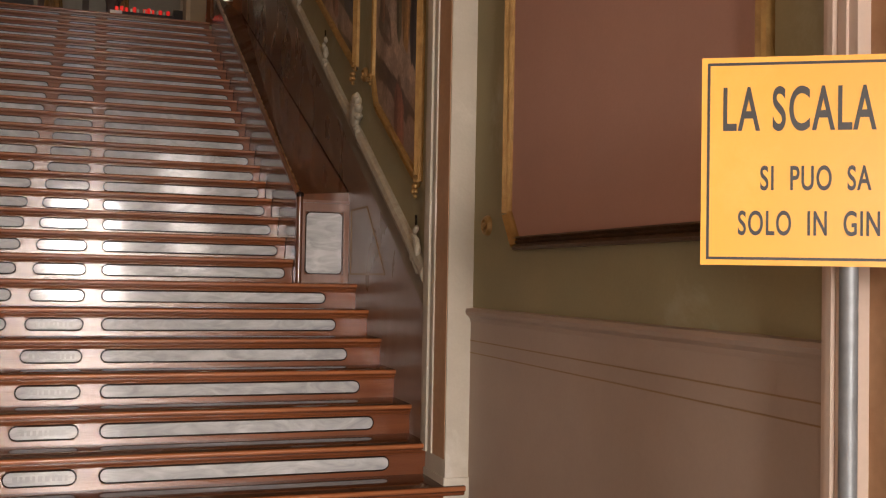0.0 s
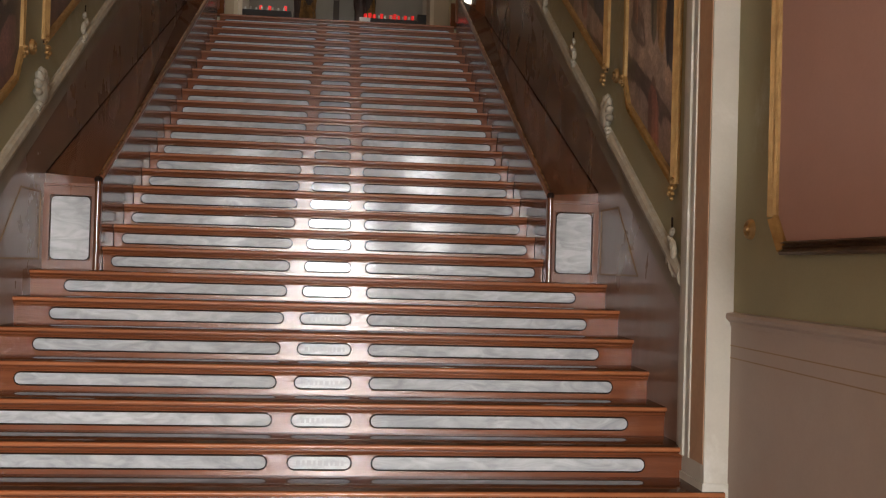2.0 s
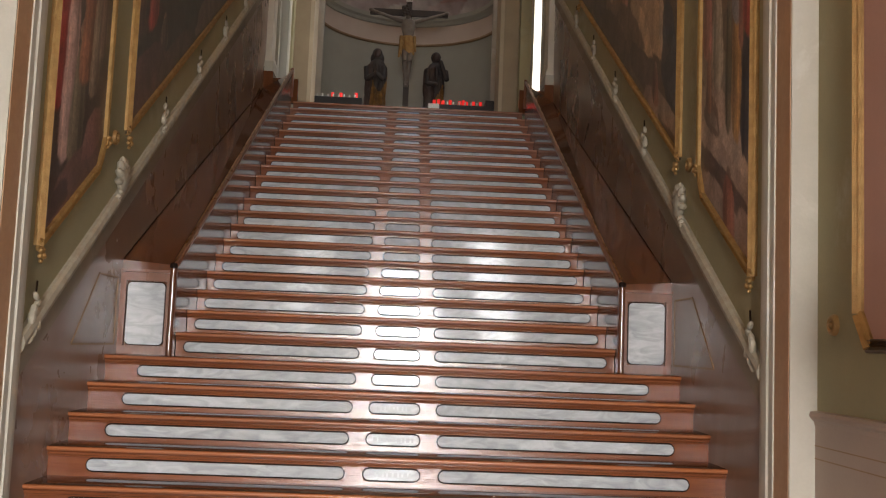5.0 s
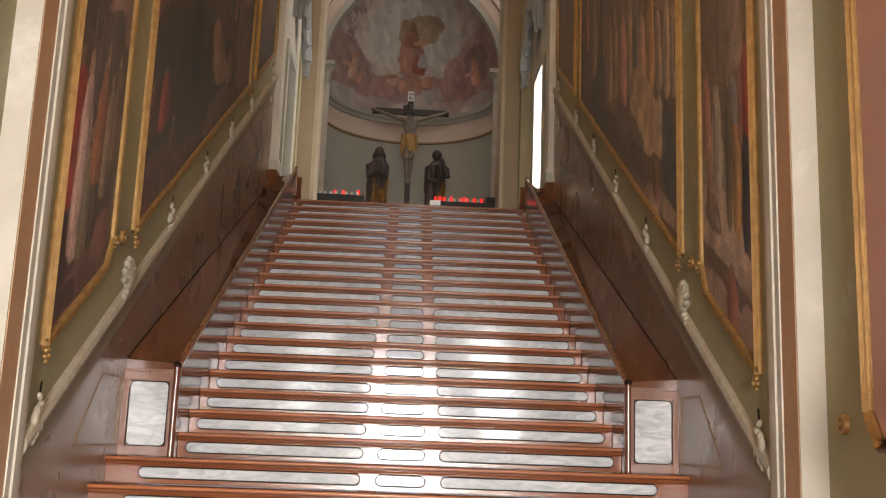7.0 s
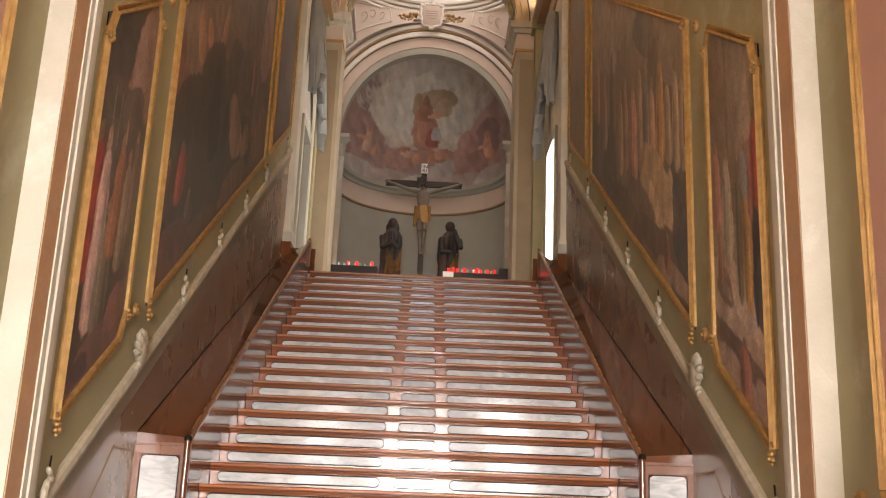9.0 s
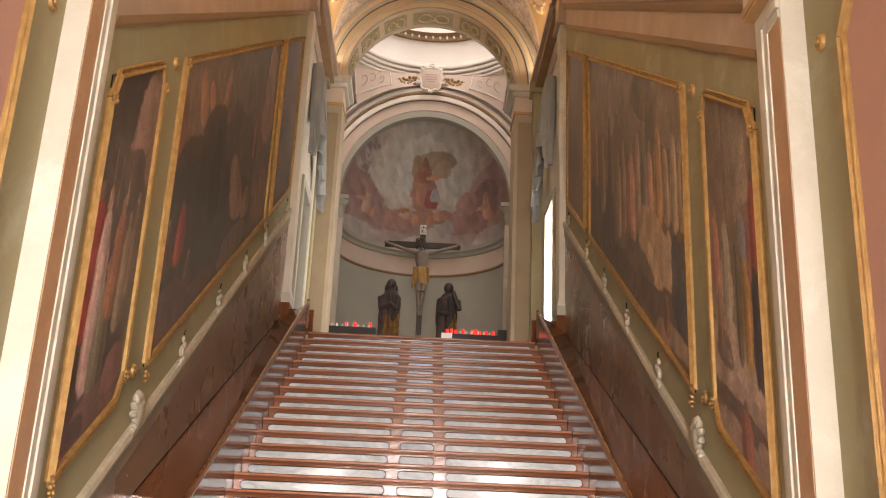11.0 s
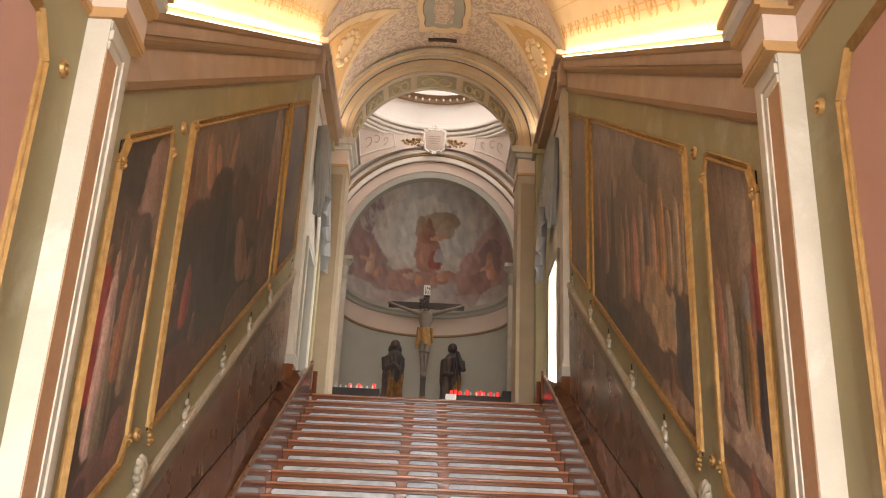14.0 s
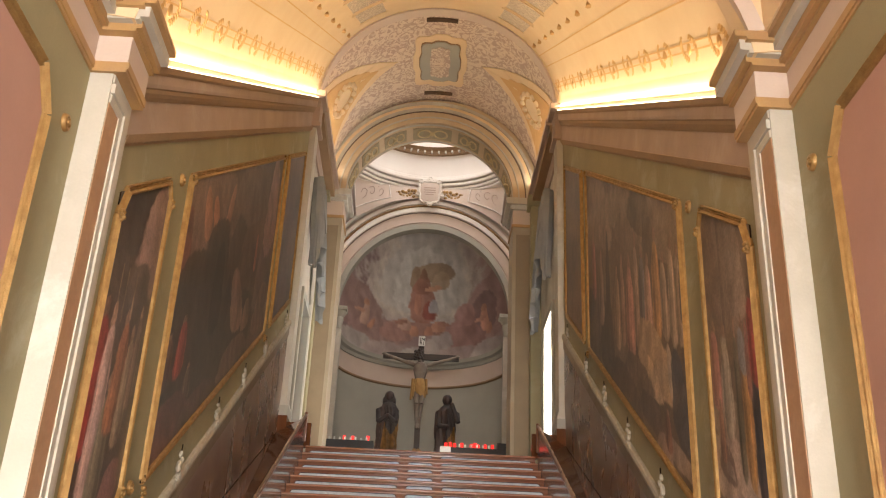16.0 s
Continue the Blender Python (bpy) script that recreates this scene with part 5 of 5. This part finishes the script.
for i in range(4):
    z = ZC + 0.09 - 0.055 * i
    w = 0.13 - 0.04 * (i == 3)
    box(bm, -w, w, APSE - 0.204, APSE - 0.199, z - 0.009, z + 0.009)
part("lettering", bm, MAUVE, ct, "faint rows of lettering")
for s in (-1, 1):
    bm = bmesh.new()
    for i in range(22):
        t_ = i / 21
        c = (s * (0.30 + 0.58 * t_), APSE - 0.14, ZC - 0.03 - 0.06 * t_ + 0.09 * math.sin(i * 2.4) * (1 - 0.5 * t_))
        bmesh.ops.create_uvsphere(bm, u_segments=7, v_segments=5, radius=0.046 - 0.018 * t_, matrix=Matrix.Translation(c))
    part("gilt_foliage", bm, GOLD, ct, "gilt scrolled foliage", True)

# ---- apse ----
R_ARCH, R_APSE = R_APSE, R_APSE + 0.07
def half_ring(bm, outline, seg=32):
    return turn(bm, outline, (0, APSE + 0.2, 0), seg, 1.0, 0.0, math.pi)


structure("wall_apse", half_ring(bmesh.new(), [(R_APSE, TOP_Z), (R_APSE, 8.2)]), GREY, "grey-green curved apse wall", True)
band = thing("apse_cornice", "pale curved cornice band round the apse", "cornice", kind="structure")
part("band", half_ring(bmesh.new(), [(R_APSE, 8.10), (R_APSE - 0.03, 8.11), (R_APSE - 0.03, 8.50), (R_APSE, 8.50)]), PALE_PINK, band, smooth=True)
part("lower_line", half_ring(bmesh.new(), [(R_APSE, 8.06), (R_APSE - 0.05, 8.07), (R_APSE - 0.05, 8.105), (R_APSE, 8.11)]), MOULD_BROWN, band, smooth=True)
part("cornice", half_ring(bmesh.new(), [(R_APSE, 8.50), (R_APSE - 0.06, 8.51), (R_APSE - 0.09, 8.57), (R_APSE - 0.16, 8.60), (R_APSE - 0.18, 8.68), (R_APSE, 8.72)]), GREY, band, smooth=True)
GLOW, CLOUD, DEEP, ROBE_RED, FLESH, HAZE = (0.40, 0.40, 0.39), (0.25, 0.17, 0.16), (0.17, 0.115, 0.115), (0.27, 0.135, 0.105), (0.37, 0.25, 0.20), (0.32, 0.295, 0.285)
SHAPES = [(0.0, 0.75, 2.9, 2.0, (0.34, 0.31, 0.295)), (0.0, 1.0, 2.3, 1.6, (0.41, 0.385, 0.35)), (0.0, 1.1, 2.1, 1.42, (0.37, 0.365, 0.355)), (0.0, 1.2, 1.5, 1.15, GLOW),
          (-1.45, 0.45, 1.1, 0.95, CLOUD), (1.42, 0.42, 1.1, 1.2, CLOUD), (1.35, 0.55, 0.6, 0.85, DEEP), (-1.0, 0.32, 1.2, 0.55, CLOUD), (0.85, 0.30, 1.2, 0.6, (0.24, 0.145, 0.135)), (-0.6, 0.45, 0.8, 0.45, (0.29, 0.175, 0.155)), (0.95, 0.78, 0.5, 0.5, (0.27, 0.165, 0.155)),
          (-1.5, -0.05, 0.9, 0.5, HAZE), (-0.8, 0.0, 1.2, 0.38, (0.30, 0.25, 0.24)), (0.0, 0.0, 1.3, 0.34, HAZE), (0.8, 0.0, 1.2, 0.36, (0.27, 0.22, 0.21)), (1.5, -0.05, 0.8, 0.45, (0.29, 0.26, 0.25)), (0.45, 0.32, 0.5, 0.42, (0.27, 0.25, 0.245)), (0.2, 0.22, 0.5, 0.32, (0.31, 0.28, 0.27)),
          (0.0, 0.62, 0.95, 0.32, (0.25, 0.145, 0.12)), (-0.42, 0.72, 0.34, 0.26, FLESH), (-0.2, 0.6, 0.22, 0.24, (0.36, 0.19, 0.13)), (0.36, 0.7, 0.34, 0.26, (0.38, 0.21, 0.15)), (0.14, 0.62, 0.2, 0.22, (0.33, 0.17, 0.12)), (-0.55, 0.85, 0.3, 0.1, (0.24, 0.13, 0.10), 0.1), (0.52, 0.84, 0.3, 0.1, (0.24, 0.13, 0.10), -0.1),
          (0.12, 1.78, 0.95, 0.34, (0.23, 0.175, 0.12), 0.1), (0.34, 1.62, 0.46, 0.34, (0.27, 0.21, 0.15), 0.05), (-0.22, 1.62, 0.26, 0.42, (0.25, 0.18, 0.125)), (0.0, 0.92, 0.66, 0.85, ROBE_RED, -0.08), (0.12, 0.98, 0.3, 0.4, (0.22, 0.075, 0.06)), (-0.14, 1.1, 0.18, 0.5, (0.36, 0.19, 0.14)), (0.22, 1.12, 0.22, 0.3, (0.27, 0.27, 0.29)), (-0.08, 1.52, 0.42, 0.36, (0.24, 0.12, 0.09), 0.06), (0.14, 1.6, 0.4, 0.1, (0.38, 0.22, 0.15), 0.15), (-0.03, 1.82, 0.17, 0.19, (0.20, 0.115, 0.08)),
          (-1.36, 0.62, 0.18, 0.5, FLESH, 0.08), (-1.30, 1.06, 0.12, 0.13, (0.36, 0.2, 0.14)), (-1.48, 0.86, 0.22, 0.1, (0.40, 0.24, 0.18), 0.1), (-1.22, 0.6, 0.12, 0.22, (0.36, 0.19, 0.13), 0.1), (1.42, 0.6, 0.18, 0.5, (0.38, 0.21, 0.155), -0.06), (1.36, 1.04, 0.12, 0.13, (0.30, 0.17, 0.12)), (1.26, 0.84, 0.24, 0.1, (0.36, 0.21, 0.16), 0.1), (1.5, 0.52, 0.12, 0.24, (0.33, 0.18, 0.13))]
na, nb_ = 220, 96
cv, cc = [], []
for j_ in range(nb_ + 1):
    b_ = math.pi / 2 * 0.995 * j_ / nb_
    for i_ in range(na + 1):
        a_ = math.pi * i_ / na
        p_ = (R_APSE * math.cos(b_) * math.cos(a_), APSE + 0.2 + R_APSE * math.cos(b_) * math.sin(a_), 8.70 + 2.54 * math.sin(b_))
        cv.append(p_)
        cc += soft(p_[0], p_[2] - 8.70, ((0.34, 0.255, 0.245), (0.25, 0.19, 0.195)), SHAPES, 9.0, 0.22)
me = bpy.data.meshes.new("apse_conch")
me.from_pydata(cv, [], [(j_ * (na + 1) + i_, j_ * (na + 1) + i_ + 1, (j_ + 1) * (na + 1) + i_ + 1, (j_ + 1) * (na + 1) + i_) for j_ in range(nb_) for i_ in range(na)])
me.color_attributes.new("paint", "FLOAT_COLOR", "POINT").data.foreach_set("color", cc)
me.materials.append(FRESCO)
me.shade_smooth()
conch = tagged(new("apse_conch", me), "frescoed half dome of the apse with rosy clouds", kind="structure")
for s in (-1, 1):
    p = thing("apse_pilaster", "grey pilaster with carved capital beside the apse", "pilaster", "apse pilasters", "structure")
    part("shaft", boxes((s * 1.70, s * 1.94, APSE - 0.16, APSE, TOP_Z, 8.6)), CREAM, p)
    bm = bmesh.new()
    turn(bm, [(0.11, 8.6), (0.10, 8.66), (0.13, 8.8), (0.12, 8.86), (0.2, 8.98), (0.2, 9.0)], (s * 1.80, APSE - 0.1, 0), 10)
    box(bm, s * 1.60, s * 2.0, APSE - 0.3, APSE, 8.98, 9.06)
    part("capital", bm, GREY, p, "carved grey capital", True)

# ---- altar group ----
structure("altar_step", boxes((-1.3, 1.3, 14.2, 16.4, TOP_Z - 0.004, 5.55)), GREY, "grey altar block")
ZB = 5.55


def robed_statue(label, x, y, z, tall, lean, gilt, cloak, hood, arms, seed):
    """A robed carving: a folded body with a gilt lower robe, a cloak over one side, arms and a hooded head."""
    bm, seg, rows = bmesh.new(), 56, 44
    body = [(0.0, 0.215), (0.05, 0.22), (0.2, 0.185), (0.4, 0.165), (0.55, 0.17), (0.68, 0.175), (0.78, 0.165), (0.84, 0.13), (0.875, 0.07), (0.89, 0.05)]

    def radius(q):
        for (q0, r0), (q1, r1) in zip(body, body[1:]):
            if q <= q1:
                return r0 + (r1 - r0) * (q - q0) / (q1 - q0)
        return body[-1][1]

    rings = []
    for j in range(rows + 1):
        q = 0.89 * j / rows
        ring = []
        for i in range(seg):
            a = 2 * math.pi * i / seg
            deep = max(0.0, 1 - q / 0.86)
            fold = 0.030 * math.sin(9 * a + 5 * q + seed) * deep + 0.022 * math.sin(5 * a - 9 * q + 2 * seed) * (0.3 + deep) + 0.012 * math.sin(17 * a + 14 * q)
            hang = 0.03 if math.sin(a - cloak) > 0.1 and 0.25 < q < 0.8 else 0.0
            r = radius(q) + fold * (q < 0.8) + hang
            sway = lean * math.sin(q * 2.6)
            ring.append(bm.verts.new((x + sway + 1.02 * r * math.cos(a), y + 0.78 * r * math.sin(a), z + tall * q)))
        rings.append(ring)
    for j, (p_, q_) in enumerate(zip(rings, rings[1:])):
        h = 0.89 * j / rows
        for i in range(seg):
            a = 2 * math.pi * i / seg
            f = bm.faces.new((p_[i], p_[(i + 1) % seg], q_[(i + 1) % seg], q_[i]))
            if math.sin(a - cloak) > 0.1 and 0.22 < h < 0.82:
                f.material_index = 2
            elif h < gilt + 0.13 * math.sin(2.0 * a + seed):
                f.material_index = 1
    bm.faces.new(rings[-1])
    top = z + tall
    sx = x + lean * math.sin(0.9 * 2.6)

    def ball(cx, cy, cz, r, sx_=1.0, sy_=1.0, sz_=1.0, mat=0):
        n0 = len(bm.faces)
        bmesh.ops.create_uvsphere(bm, u_segments=14, v_segments=10, radius=r, matrix=Matrix.Translation((cx, cy, cz)) @ Matrix.Diagonal((sx_, sy_, sz_, 1)))
        bm.faces.ensure_lookup_table()
        for f in bm.faces[n0:]:
            f.material_index = mat

    ball(sx, y - 0.03, top - 0.085, 0.078, 0.92, 1.05, 1.25, 3)
    ball(sx, y + 0.022, top - 0.075, 0.098, 1.0, 0.9, 1.15)
    if hood:
        ball(sx, y + 0.03, top - 0.17, 0.13, 1.05, 0.75, 1.1)
    for pts in arms:
        for (ax, ay, az, ar), (bx, by, bz, br) in zip(pts, pts[1:]):
            rod(bm, (x + ax, y + ay, z + tall * az), (x + bx, y + by, z + tall * bz), ar, 10, br)
        ball(x + pts[-1][0], y + pts[-1][1], z + tall * pts[-1][2], 0.04, mat=3)
    ob = mesh_object("statue", bm, STATUE, smooth=True)
    for mat in (STATUE_GILT, STATUE_CLOAK, STATUE_CLOAK):
        ob.data.materials.append(mat)
    return tagged(ob, label, "statue", "statues by the crucifix")


robed_statue("dark wooden statue in a veil with gilt robe folds", -0.60, 14.55, ZB, 1.52, 0.035, 0.56, 1.0, True, [[(-0.17, -0.03, 0.76, 0.06), (-0.15, -0.12, 0.60, 0.055), (0.0, -0.19, 0.655, 0.04)], [(0.17, -0.03, 0.76, 0.06), (0.15, -0.12, 0.60, 0.055), (0.02, -0.2, 0.665, 0.04)]], 1.0)
robed_statue("dark wooden statue in a brown cloak, hand raised to its face", 0.58, 14.55, ZB, 1.50, -0.03, 0.46, 1.6, False, [[(0.17, -0.03, 0.76, 0.06), (0.19, -0.14, 0.64, 0.055), (0.07, -0.17, 0.86, 0.04)], [(-0.17, -0.03, 0.76, 0.06), (-0.17, -0.12, 0.58, 0.055), (-0.02, -0.19, 0.57, 0.04)]], 2.3)
cross = thing("crucifix", "dark wooden cross with a pale carved figure", "crucifix")
ZX = 7.86
part("upright", boxes((-0.055, 0.055, 14.60, 14.66, ZB + 0.3, ZX + 0.42)), CROSS, cross)
part("crossbar", boxes((-0.76, 0.76, 14.602, 14.658, ZX - 0.06, ZX + 0.06)), CROSS, cross)
bm = bmesh.new()
turn(bm, [(0.0, -0.14), (0.07, -0.15), (0.135, -0.20), (0.142, -0.30), (0.115, -0.42), (0.09, -0.52), (0.10, -0.62), (0.11, -0.68), (0.0, -0.72)], (0, 14.53, ZX), 16, 0.62)
rod(bm, (0.0, 14.52, ZX - 0.17), (-0.03, 14.49, ZX - 0.05), 0.042, 10)
bmesh.ops.create_uvsphere(bm, u_segments=12, v_segments=8, radius=0.072, matrix=Matrix.Translation((-0.045, 14.47, ZX - 0.01)) @ Matrix.Rotation(0.3, 4, "Y") @ Matrix.Diagonal((0.9, 1.05, 1.3, 1)))
for s in (-1, 1):
    rod(bm, (s * 0.11, 14.53, ZX - 0.21), (s * 0.42, 14.56, ZX - 0.10), 0.046, 10, 0.036)
    rod(bm, (s * 0.42, 14.56, ZX - 0.10), (s * 0.70, 14.57, ZX + 0.0), 0.037, 10, 0.024)
    bmesh.ops.create_uvsphere(bm, u_segments=8, v_segments=6, radius=0.04, matrix=Matrix.Translation((s * 0.73, 14.57, ZX + 0.015)) @ Matrix.Diagonal((1.3, 0.6, 0.8, 1)))
    rod(bm, (s * 0.06, 14.53, ZX - 0.68), (s * 0.045, 14.46, ZX - 1.02), 0.074, 12, 0.052)
    rod(bm, (s * 0.045, 14.46, ZX - 1.02), (s * 0.02, 14.54, ZX - 1.40), 0.052, 12, 0.034)
    rod(bm, (s * 0.02, 14.54, ZX - 1.40), (s * 0.015, 14.48, ZX - 1.50), 0.036, 10, 0.026)
part("figure", bm, SKIN, cross, "pale carved figure", True)
bm = bmesh.new()
sweep(bm, [(0.105, -0.50), (0.135, -0.56), (0.145, -0.68), (0.15, -0.78), (0.135, -0.84)], [lambda r, z, a=2 * math.pi * i / 30: (r * (1 + 0.10 * math.sin(6 * a + 9 * z)) * math.cos(a), 14.525 + 0.75 * r * (1 + 0.10 * math.sin(6 * a + 9 * z)) * math.sin(a), ZX + z + 0.05 * math.sin(2 * a) * (z < -0.7)) for i in range(30)], closed=False, loop=True)
for dx, dl in ((-0.13, 0.42), (-0.10, 0.36), (0.12, 0.30)):
    rod(bm, (dx, 14.45, ZX - 0.52), (dx * 1.25, 14.45, ZX - 0.52 - dl), 0.035, 8, 0.018)
part("loincloth", bm, GOLD, cross, "gilt cloth", True)
bm = bmesh.new()
for i in range(26):
    a = i * 2.4
    bmesh.ops.create_uvsphere(bm, u_segments=7, v_segments=5, radius=0.036, matrix=Matrix.Translation((-0.045 + 0.068 * math.cos(a), 14.47 + 0.06 * math.sin(a), ZX + 0.085 - 0.0075 * i)))
part("hair", bm, CROSS, cross, "dark carved hair", True)
card = part("title_board", boxes((-0.065, 0.065, 14.58, 14.60, ZX + 0.22, ZX + 0.42)), PAPER, cross, "small white board with dark letters")


def lettering(name, text, size, m, mat, parent, squeeze=1.0):
    cu = bpy.data.curves.new(name, "FONT")
    cu.body, cu.size, cu.extrude, cu.offset = text, size, 0.0008, size * 0.016
    cu.space_character = 1.12
    tmp = bpy.data.objects.new(name, cu)
    scene.collection.objects.link(tmp)
    me = bpy.data.meshes.new_from_object(tmp.evaluated_get(bpy.context.evaluated_depsgraph_get()))
    bpy.data.objects.remove(tmp), bpy.data.curves.remove(cu)
    me.transform(m @ Matrix.Diagonal((squeeze, 1, 1, 1)))
    me.materials.clear()
    me.materials.append(mat)
    ob = new(name, me)
    ob.parent = parent
    return ob


face = Matrix.Translation((-0.045, 14.577, ZX + 0.325)) @ Matrix.Rotation(math.pi / 2, 4, "X")
lettering("title_letters", "IN", 0.10, face, INK, card)
lettering("title_letters", "RI", 0.10, Matrix.Translation((0, 0, -0.085)) @ face, INK, card)
bm = bmesh.new()
turn(bm, [(0.24, 0.0), (0.24, 0.06), (0.20, 0.16), (0.13, 0.26), (0.0, 0.30)], (0, 14.6, ZB), 20)
part("foot_mound", bm, GREY, cross, "grey rounded foot", True)
part("foot_plate", boxes((-0.09, 0.09, 14.34, 14.37, ZB + 0.06, ZB + 0.22)), PAPER, cross, "pale inscribed plate")
bm = bmesh.new()
for i in range(5):
    bmesh.ops.create_uvsphere(bm, u_segments=8, v_segments=6, radius=0.05, matrix=Matrix.Translation((-0.08 + 0.04 * i, 14.5, ZB + 0.33 + 0.05 * (i % 2))))
part("foot_carving", bm, GOLD, cross, "", True)

# ---- candle racks ----
def candle_rack(x0, x1, y, z, lit, unlit, label):
    r = thing("candle_rack", label, "candle rack", "votive candle racks")
    part("tray", boxes((x0, x1, y - 0.16, y + 0.16, z - 0.04, z)), BLACK, r)
    part("front_panel", boxes((x0, x1, y - 0.17, y - 0.16, z - 0.16, z - 0.04)), BLACK, r)
    for x in (x0 + 0.03, x1 - 0.03):
        for yy in (y - 0.13, y + 0.13):
            bm = bmesh.new()
            rod(bm, (x, yy, TOP_Z), (x, yy, z - 0.04), 0.014, 8)
            part("leg", bm, BLACK, r)
    cup = bmesh.new()
    turn(cup, [(0.0, 0.0), (0.022, 0.0), (0.027, 0.05), (0.026, 0.075), (0.018, 0.07)], (0, 0, 0), 10)
    me = None
    for group, mat, name in ((lit, FLAME, "lit_candle"), (unlit, PAPER, "candle_holder")):
        me = None
        for x, dy in group:
            if me is None:
                bm = cup.copy()
                ob = part(name, bm, mat, r, "red glass with a burning candle" if mat is FLAME else "small unlit white candle", True)
                me = ob.data
            else:
                ob = new(name, me)
                ob.parent = r
                ob["label"] = "red glass with a burning candle" if mat is FLAME else "small unlit white candle"
            k = 1.0 if mat is FLAME else 0.55
            ob.matrix_basis = Matrix.Translation((x, y + dy, z)) @ Matrix.Diagonal((k, k, k * 1.4, 1))
    cup.free()
    return r


candle_rack(-1.62, -0.72, 12.25, 5.50, [(-1.22, 0), (-1.08, 0), (-0.82, -0.04)], [(-1.56 + 0.09 * i, -0.11 + 0.04 * (i % 2)) for i in range(9)], "black iron votive rack with three red candles burning")
right = candle_rack(0.42, 1.36, 12.25, 5.46, [(0.50, 0), (0.575, -0.05), (0.65, 0.02), (0.77, -0.04), (0.93, 0.02), (0.99, -0.06), (1.05, 0.03), (1.17, 0), (1.29, 0)], [(0.72 + 0.1 * i, -0.13) for i in range(6)], "black iron votive rack crowded with burning red candles")
part("end_box", boxes((1.19 + 0.17, 1.55, 12.08, 12.42, 5.0, 5.56)), BLACK, right, "black box at the end of the rack")
part("price_card", boxes((0.40, 0.58, 12.06, 12.07, 5.34, 5.46)), PAPER, right, "small white card")
for ob in bpy.data.objects:
    # the chapel stands a little off the axis of the stairs
    if ob.parent is None and (ob not in before_chapel or ob.name.startswith("arch_pier")):
        ob.location.x -= 0.07
for s in (-1, 1):
    t = thing("landing_kneeler", "low dark polished wooden screen at the head of the stairs", "screen", "landing screens")
    part("panel", boxes((s * 1.47, s * 1.76, 8.62, 8.68, TOP_Z, 4.857)), WOOD_DARK, t)

# ---- yellow notice on a steel pole ----
sign = thing("notice_sign", "yellow enamel notice with a black border and lettering on a pole", "sign")
o = Vector((1.470, -2.45, 1.383))
d = Vector((math.cos(radians(-31)), math.sin(radians(-31)), 0))
nrm = Vector((d.y, -d.x, 0))
M = Matrix((d, Vector((0, 0, 1)), nrm)).transposed().to_4x4()
M.translation = o
W, H = 0.58, 0.456


def on_sign(bm):
    bmesh.ops.transform(bm, matrix=M, verts=bm.verts)
    return bm


part("plate", on_sign(boxes((0, W, 0, H, -0.004, 0.0))), YELLOW, sign)
e0, e1 = 0.012, 0.018
part("border", on_sign(boxes((e0, W - e0, e0, e1, 0, 0.0012), (e0, W - e0, H - e1, H - e0, 0, 0.0012), (e0, e1, e1, H - e1, 0, 0.0012), (W - e1, W - e0, e1, H - e1, 0, 0.0012))), INK, sign, "thin black border line")
for text, u, v, size, sq in (("LA SCALA", 0.042, 0.296, 0.134, 0.49), ("SI  PUO  SA", 0.124, 0.165, 0.074, 0.55), ("SOLO  IN  GIN", 0.078, 0.067, 0.074, 0.55)):
    lettering("lettering", text, size, M @ Matrix.Translation((u, v, 0.0008)), INK, sign, sq)
bm = bmesh.new()
px, py = 1.754, -2.586
rod(bm, (px, py, 0.02), (px, py, 1.483), 0.020, 14)
part("pole", bm, STEEL, sign, "worn blue-grey steel pole", True)
bm = bmesh.new()
turn(bm, [(0.0, 0.0), (0.17, 0.0), (0.17, 0.012), (0.03, 0.03), (0.0, 0.03)], (px, py, 0), 24)
part("foot", bm, STEEL, sign, "", True)
